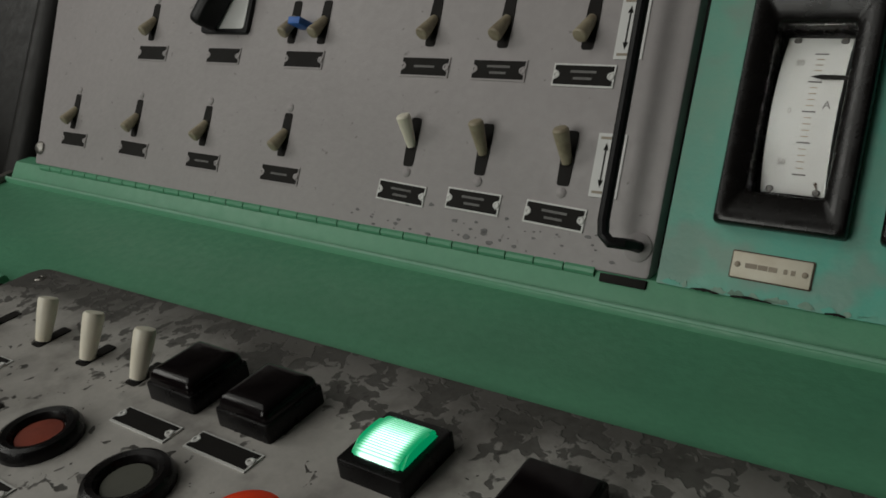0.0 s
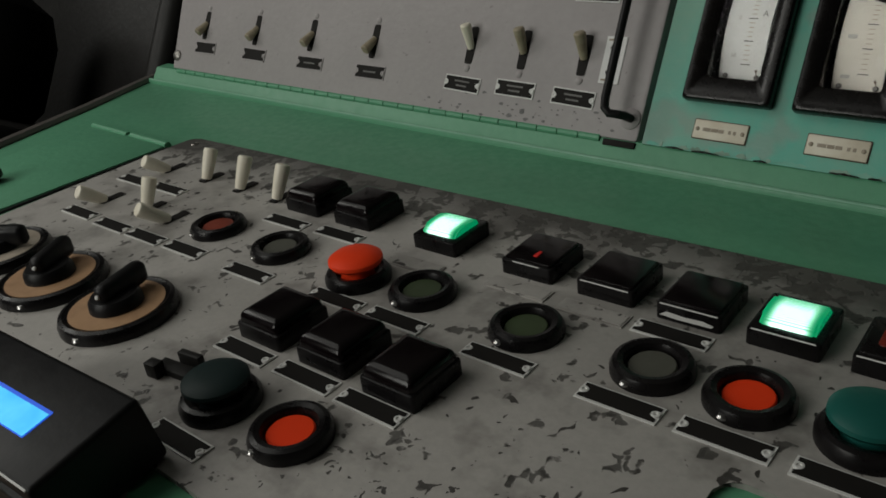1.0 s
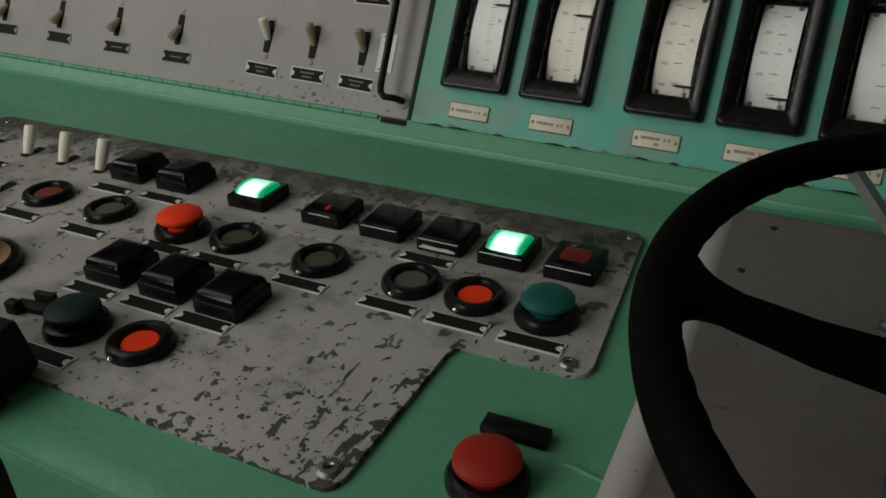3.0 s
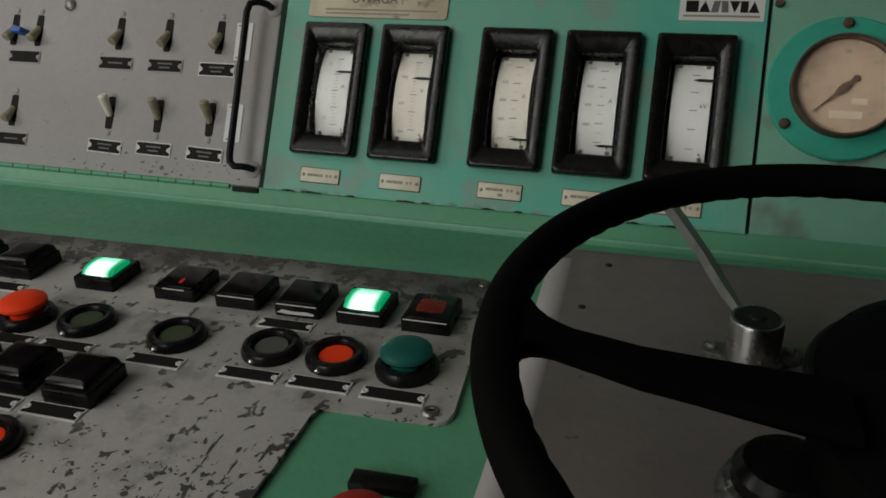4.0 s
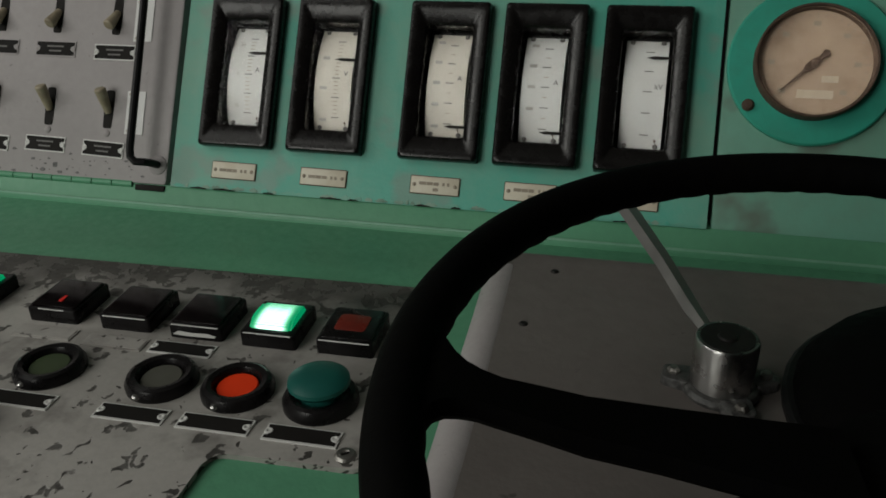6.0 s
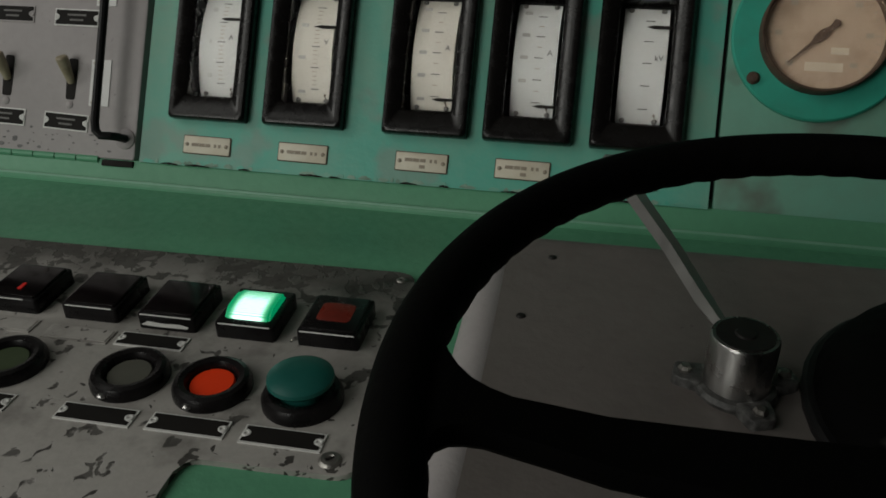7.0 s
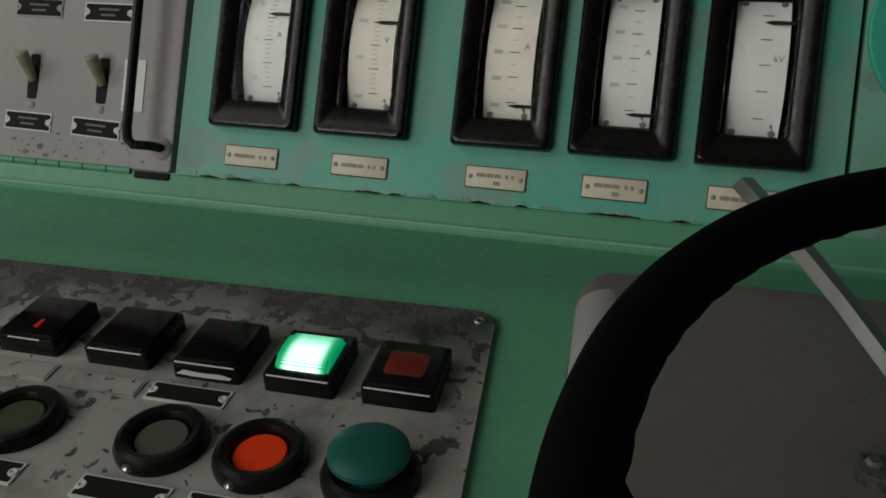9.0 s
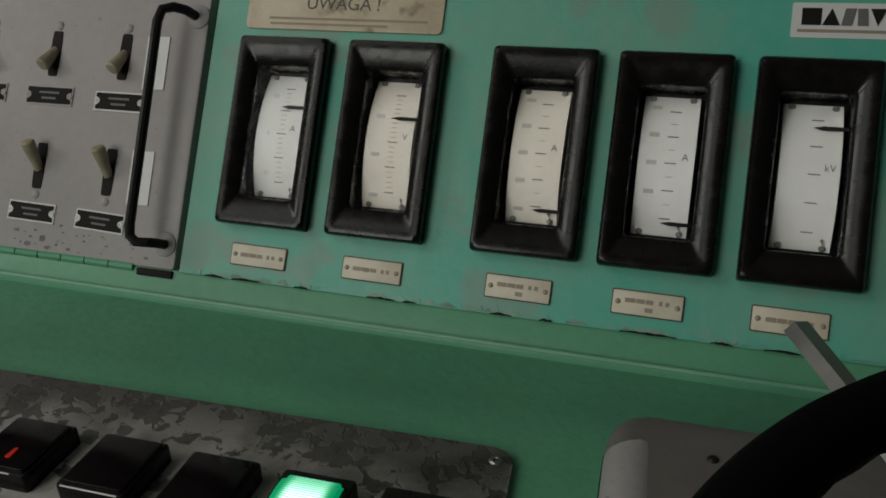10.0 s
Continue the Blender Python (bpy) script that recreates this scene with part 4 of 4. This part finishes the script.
for x, z, bars in ((-0.5247, 0.1270, 0), (-0.4218, 0.1268, 0), (-0.3220, 0.1260, 0), (-0.1975, 0.1238, 1), (-0.1340, 0.1235, 2), (-0.0696, 0.1220, 2)):
    label_plate("label_plate", on_panel(x, z), 0.0435, 0.0150, INK, "black engraved label below a toggle switch", "labels on the switch panel", bars, back=GREY if x < -0.1 else EDGE)
cs = thing("cam_switch", on_panel(-0.425, 0.170), "black cam switch on a white square plate", "switch")
part("base_plate", slab(rounded(rect(-0.031, -0.024, 0.031, 0.030), 0.004, 3), 0.0, 0.004, 0.001), BLACK, cs)
part("scale", slab(rounded(rect(-0.027, -0.020, 0.027, 0.026), 0.004, 3), 0.004, 0.0046), WHITE, cs, "white scale plate")
part("grip", box((-0.004, -0.002, 0.016), (0.016, 0.048, 0.024), 0.005, 3), BLACK, cs, matrix=pose(0, 0, 0, 0, 0, -25))
tp = thing("tape_patch", on_panel(-0.326, 0.1535), "scrap of blue tape between two switches", "tape")
part("scrap", box((0, 0, 0.008), (0.013, 0.006, 0.016), 0.0008), BLUE, tp)

gp = thing("gauge_panel", PANEL @ pose(0, 0, 0, 90), "green painted gauge panel with chipped lower edge", "instrument panel")
GX = (0.0655, 0.1500, 0.2525, 0.3340, 0.4165)
GZ = 0.1075


def pierced(x0, y0, x1, y1, holes, ya, yb, z0, z1):
    """A sheet with a row of rectangular openings between the heights ya and yb."""
    xs = [x0] + [x for h in holes for x in h] + [x1]
    ys = [y0, ya, yb, y1]
    bm = bmesh.new()
    grid = [[[bm.verts.new((x, y, z)) for z in (z0, z1)] for y in ys] for x in xs]
    solid = {(i, j) for i in range(len(xs) - 1) for j in range(3) if not (j == 1 and i % 2 == 1)}
    for i, j in solid:
        a, b, c, d = grid[i][j], grid[i + 1][j], grid[i + 1][j + 1], grid[i][j + 1]
        bm.faces.new((a[1], b[1], c[1], d[1]))
        bm.faces.new((a[0], d[0], c[0], b[0]))
        for (p, q), near in (((a, b), (i, j - 1)), ((b, c), (i + 1, j)), ((c, d), (i, j + 1)), ((d, a), (i - 1, j))):
            if near not in solid:
                bm.faces.new((p[0], q[0], q[1], p[1]))
    return bm


part("sheet", pierced(0.0035, 0.0006, 0.474, 0.300, [(x - 0.0215, x + 0.0215) for x in GX], GZ - 0.0485, GZ + 0.0490, -0.012, 0.0), TEAL, gp)
rnd = random.Random(5)
x = 0.006
while x < 0.465:
    w = rnd.choice((0.004, 0.007, 0.010, 0.018)) * rnd.uniform(0.7, 1.3)
    n = max(4, int(w / 0.0016))
    low = [(x + w * k / n, 0.0008 + 0.0012 * abs(2 * k / n - 1) ** 3 + rnd.uniform(-0.0003, 0.0004)) for k in range(n + 1)]
    high = [(x + w * k / n, 0.0042 - 0.0019 * abs(2 * k / n - 1) ** 3 + rnd.uniform(-0.0009, 0.0007)) for k in range(n, -1, -1)]
    part("paint_flake", slab(low + high, -0.0002, rnd.uniform(0.0003, 0.0006)), rnd.choice((TEAL_OLD, TEAL, TEAL_OLD)), gp, shade=False)
    x += w * rnd.uniform(1.0, 1.7)
for x, w in ((0.024, 0.016), (0.047, 0.022), (0.096, 0.010), (0.150, 0.020), (0.176, 0.009), (0.236, 0.014), (0.268, 0.008), (0.318, 0.034), (0.372, 0.012), (0.402, 0.020)):
    n = 8
    low = [(x + w * k / n, 0.0002 + rnd.uniform(0.0, 0.0005)) for k in range(n + 1)]
    high = [(x + w * k / n, 0.0011 + 0.0012 * math.sin(math.pi * k / n) * rnd.uniform(0.3, 1.0)) for k in range(n, -1, -1)]
    part("open_gap", slab(low + high, 0.0004, 0.0010), INK, gp, "dark open gap under the flaking paint", shade=False)
mp = thing("instrument_board", PANEL @ pose(0, 0, 0, 90), "stained green panel carrying the manometer", "instrument panel")
part("sheet", slab(rounded(rect(0.4775, 0.001, 1.02, 0.300), 0.002, 2), -0.014, -0.002, 0.0012), TEAL_STAIN, mp)
part("hinge_bolt", lathe([(0.0, 0.004), (0.003, 0.004), (0.004, 0.0)], 12), RUST, mp, matrix=Matrix.Translation((0.483, 0.208, -0.002)))


def gauge(x, z, needle, unit, paper, numbers, letters, label, ticks, minor):
    """Edgewise panel meter: deep black bezel, barrel-shaped scale, pointer from the right."""
    t = thing("panel_meter", on_panel(x, z), label, "panel meter", "panel meters")
    bm = bmesh.new()
    loops = [(0.0345, 0.0678, 0.0, 0.002), (0.0345, 0.0678, 0.0070, 0.003), (0.0340, 0.0673, 0.0092, 0.0035), (0.0328, 0.0661, 0.0105, 0.0035), (0.0308, 0.0642, 0.0108, 0.0035), (0.0270, 0.0590, 0.0098, 0.003), (0.0222, 0.0503, 0.0066, 0.003), (0.0207, 0.0484, 0.0052, 0.003), (0.0203, 0.0478, 0.0040, 0.003), (0.0203, 0.0478, -0.0165, 0.003)]
    rows = []
    for hx, hy, zz, r in loops:
        rows.append([bm.verts.new((px, py, zz)) for px, py in rounded(rect(-hx, -hy, hx, hy), r, 3)])
    for a, b in zip(rows, rows[1:]):
        for k in range(len(a)):
            j = (k + 1) % len(a)
            bm.faces.new((a[k], a[j], b[j], b[k]))
    part("bezel", bm, BEZEL, t)
    part("recess", slab(rect(-0.0225, -0.0500, 0.0225, 0.0500), -0.0185, -0.0160), BLACK, t)
    R, HALF = 0.098, 0.0445

    def bow(y, lift=0.0):
        return -0.0118 + math.sqrt(R * R - y * y) - math.sqrt(R * R - HALF * HALF) + lift

    sc = bmesh.new()
    steps = 24
    grid = [[sc.verts.new((sx, -HALF + 2 * HALF * k / steps, bow(-HALF + 2 * HALF * k / steps))) for sx in (-0.0168, 0.0172)] for k in range(steps + 1)]
    back = [[sc.verts.new((sx, -HALF + 2 * HALF * k / steps, -0.0160)) for sx in (-0.0168, 0.0172)] for k in range(steps + 1)]
    for a, b, c, d in zip(grid, grid[1:], back, back[1:]):
        sc.faces.new((a[0], a[1], b[1], b[0]))
        sc.faces.new((a[0], b[0], d[0], c[0]))
        sc.faces.new((a[1], c[1], d[1], b[1]))
    scale = part("scale", sc, paper, t, "curved pale scale")
    for i in range(ticks * minor + 1):
        y = -0.034 + 0.068 * i / (ticks * minor)
        major = i % minor == 0
        w = 0.0070 if major else 0.0040
        part("tick", box((0.003, y, bow(y, 0.0002)), (w, 0.0007 if major else 0.0005, 0.0004)), INK_MID if major else INK_SOFT, scale)
    for y, txt in numbers:
        if letters:
            writing("number", txt, 0.0045, PALE_INK, scale, pose(-0.0070, y, bow(y, 0.0004)))
        else:
            part("number", box((-0.0085, y, bow(y, 0.0002)), (0.0062, 0.0028, 0.0004)), PALE_INK, scale)
    writing("unit", unit, 0.0062, INK_MID, scale, pose(0.0115, 0.004, bow(0.004, 0.0004)))
    part("warning_mark", slab([(0.0112, -0.036), (0.0132, -0.0385), (0.0122, -0.0385), (0.0138, -0.0425), (0.0108, -0.0378), (0.0120, -0.0378), (0.0105, -0.0352)], bow(-0.038, 0.0), bow(-0.038, 0.0005)), RUST, scale)
    for sx in (-0.0118, 0.0128):
        for sy in (-0.0425, 0.0425):
            part("screw", lathe([(0.0, 0.0012), (0.0014, 0.0011), (0.0022, 0.0004), (0.0022, 0.0)], 12), INK_MID, scale, matrix=Matrix.Translation((sx, sy, bow(sy))))
    zz = bow(needle, 0.0016)
    part("needle", slab([(0.0005, needle + 0.0001), (0.006, needle - 0.0013), (0.0198, needle - 0.0010), (0.0198, needle + 0.0012), (0.006, needle + 0.0013)], zz, zz + 0.0007), INK, t, "flat black pointer")
    gb = slab(rect(-0.0201, -0.0476, 0.0201, 0.0476), 0.0018, 0.0026)
    gl = part("glass", gb, GLASS, t, "clear flat cover glass")
    gl.visible_shadow = False
    return t


gauge(GX[0], GZ, 0.0195, "A", PAPER, [(0.028, "50"), (0.0, "0"), (-0.028, "50")], True, "black edgewise ammeter with white curved scale", 4, 5)
gauge(GX[1], GZ, 0.0165, "V", PAPER_WARM, [(0.018, ""), (-0.009, ""), (-0.036, "")], False, "black edgewise voltmeter with cream curved scale", 4, 5)
gauge(GX[2], GZ, -0.0365, "A", PAPER_WARM, [(0.0365, ""), (0.018, ""), (0.0, ""), (-0.018, ""), (-0.036, "")], False, "black edgewise ammeter with yellowed curved scale", 4, 2)
gauge(GX[3], GZ, -0.0370, "A", PAPER, [(0.0365, ""), (0.018, ""), (0.0, ""), (-0.018, "")], False, "black edgewise ammeter with white curved scale", 4, 2)
gauge(GX[4], GZ, 0.0285, "kV", PAPER, [], False, "black edgewise kilovoltmeter with pale curved scale", 4, 1)


def ivory_label(x, z, lines):
    t = thing("ivory_label", on_panel(x, z, 0.0, -0.5), "ivory screwed label plate below a panel meter", "label", "labels below the meters")
    part("tile", slab(rounded(rect(-0.0210, -0.0072, 0.0210, 0.0072), 0.0008, 2), 0.0, 0.0016, 0.0004), TAG, t)
    for s in (-1, 1):
        part("screw", lathe([(0.0, 0.0024), (0.0010, 0.0023), (0.0017, 0.0018), (0.0017, 0.0016)], 12), INK_SOFT, t, matrix=Matrix.Translation((s * 0.0178, 0, 0)))
    part("backing", slab(rounded(rect(-0.0217, -0.0079, 0.0217, 0.0079), 0.0010, 2), 0.0, 0.0007), RUST, t, "dark grimy backing edge")
    for k in range(lines):
        y = 0.0014 - 0.0050 * k if lines > 1 else 0.0
        for a, d in ((-0.0135, 0.0062), (-0.0068, 0.0052), (-0.0010, 0.0044), (0.0068, 0.0020), (0.0106, 0.0022)) if k == 0 else ((-0.0012, 0.0030), (0.0018, 0.0016)):
            part("lettering", box((a + d / 2, y, 0.0017), (d, 0.0027, 0.0003)), INK_SOFT, t, "worn brown lettering")


for x, k in ((0.0655, 1), (0.1513, 1), (0.2520, 2), (0.3330, 2), (0.4145, 1)):
    ivory_label(x, 0.0188, k)

uw = thing("warning_plate", on_panel(0.104, 0.2035), "yellowed warning plate above the meters", "sign")
part("tile", slab(rounded(rect(-0.0745, -0.0205, 0.0745, 0.0205), 0.004, 3), 0.0, 0.0018, 0.0005), SIGN, uw)
writing("heading", "UWAGA !", 0.0130, INK_MID, uw, pose(0, -0.0015, 0.0019))
for y, w, x in ((-0.0125, 0.120, 0.004), (-0.0165, 0.090, -0.010)):
    part("lettering", box((x, y, 0.0019), (w, 0.0016, 0.0003)), INK_SOFT, uw, "faded small lettering")

stk = thing("white_sticker", on_panel(0.4345, 0.2008, 0.0, 0.5), "white sticker with a black bar emblem", "sticker")
part("film", slab(rounded(rect(-0.0365, -0.0108, 0.0365, 0.0108), 0.0012, 2), 0.0, 0.0005), WHITE, stk)
EMBLEM = [rect(-0.031, -0.003, -0.020, 0.0075),
          [(-0.0195, -0.003), (-0.0145, 0.0075), (-0.0095, -0.003)],
          [(-0.0090, -0.003), (-0.0030, -0.003), (-0.0010, 0.0075), (-0.0070, 0.0075)],
          [(0.0060, -0.003), (0.0000, -0.003), (-0.0004, 0.0075), (0.0050, 0.0075)],
          [(0.0065, 0.0075), (0.0155, 0.0075), (0.0110, -0.003)],
          rect(0.0160, -0.003, 0.0225, 0.0075),
          [(0.0230, -0.003), (0.0275, 0.0075), (0.0320, -0.003)]]
for k, shape in enumerate(EMBLEM):
    part("emblem", slab(shape, 0.0005, 0.0008), FADED if k in (2, 3) else INK, stk)
part("lettering", box((0, -0.0065, 0.0006), (0.066, 0.0018, 0.0003)), INK_SOFT, stk)

# manometer
mn = thing("manometer", PANEL @ Matrix.Translation((0.5415, -0.0, 0.1335)) @ pose(0, 0, 0, 90), "round manometer with a yellowed face and green flange", "manometer")
part("flange", lathe([(0.0, -0.002), (0.0630, -0.002), (0.0630, 0.002), (0.0616, 0.0035), (0.050, 0.0040), (0.0, 0.0040)], 56), TEAL_DARK, mn, "green painted flange")
part("case_ring", lathe([(0.0442, 0.0040), (0.0442, 0.0155), (0.0434, 0.0168), (0.0422, 0.0165), (0.0416, 0.0150), (0.0416, 0.0050)], 56), RUST, mn, "tarnished brass ring")
face = part("face", lathe([(0.0, 0.0062), (0.0415, 0.0062), (0.0415, 0.0045)], 56), DIAL, mn, "yellowed dial face")
for k in range(7):
    a = radians(225 - 45 * k)
    part("number", box((0.031 * math.cos(a), 0.031 * math.sin(a), 0.0064), (0.005, 0.0036, 0.0003)), INK_SOFT, face)
for k in range(31):
    a = radians(225 - 9 * k)
    bm = box((0.0375, 0, 0.0064), (0.0045 if k % 5 == 0 else 0.0025, 0.0006, 0.0003))
    part("tick", bm, INK_SOFT, face, matrix=pose(0, 0, 0, 0, 0, math.degrees(a)))
part("plaque", box((0.002, -0.024, 0.0064), (0.026, 0.0065, 0.0003)), DIAL_PALE, face, "paler worn patch")
part("plaque", box((0.012, -0.012, 0.0064), (0.012, 0.0050, 0.0003)), DIAL_PALE, face, "small paler patch")
part("needle", slab([(-0.032, -0.0004), (-0.010, -0.0012), (-0.006, -0.0032), (0.000, -0.0034), (0.006, -0.0016), (0.012, -0.0030), (0.014, 0.0), (0.012, 0.0030), (0.006, 0.0016), (0.000, 0.0034), (-0.006, 0.0032), (-0.010, 0.0012), (-0.032, 0.0004)], 0.0078, 0.0086), RUST, mn, "dark brown pointer", pose(0, 0, 0, 0, 0, 44))
mg = part("glass", lathe([(0.0, 0.0176), (0.020, 0.0170), (0.0414, 0.0150), (0.0414, 0.0142), (0.020, 0.0162), (0.0, 0.0168)], 40), GLASS, mn, "domed cover glass")
mg.visible_shadow = False
for a in (92, 217):
    part("screw", lathe([(0.0, 0.004), (0.003, 0.0035), (0.0048, 0.0010), (0.0048, 0.0)], 14), RUST, mn, "rusty fixing screw", Matrix.Translation((0.0565 * math.cos(radians(a)), 0.0565 * math.sin(radians(a)), 0.0038)))
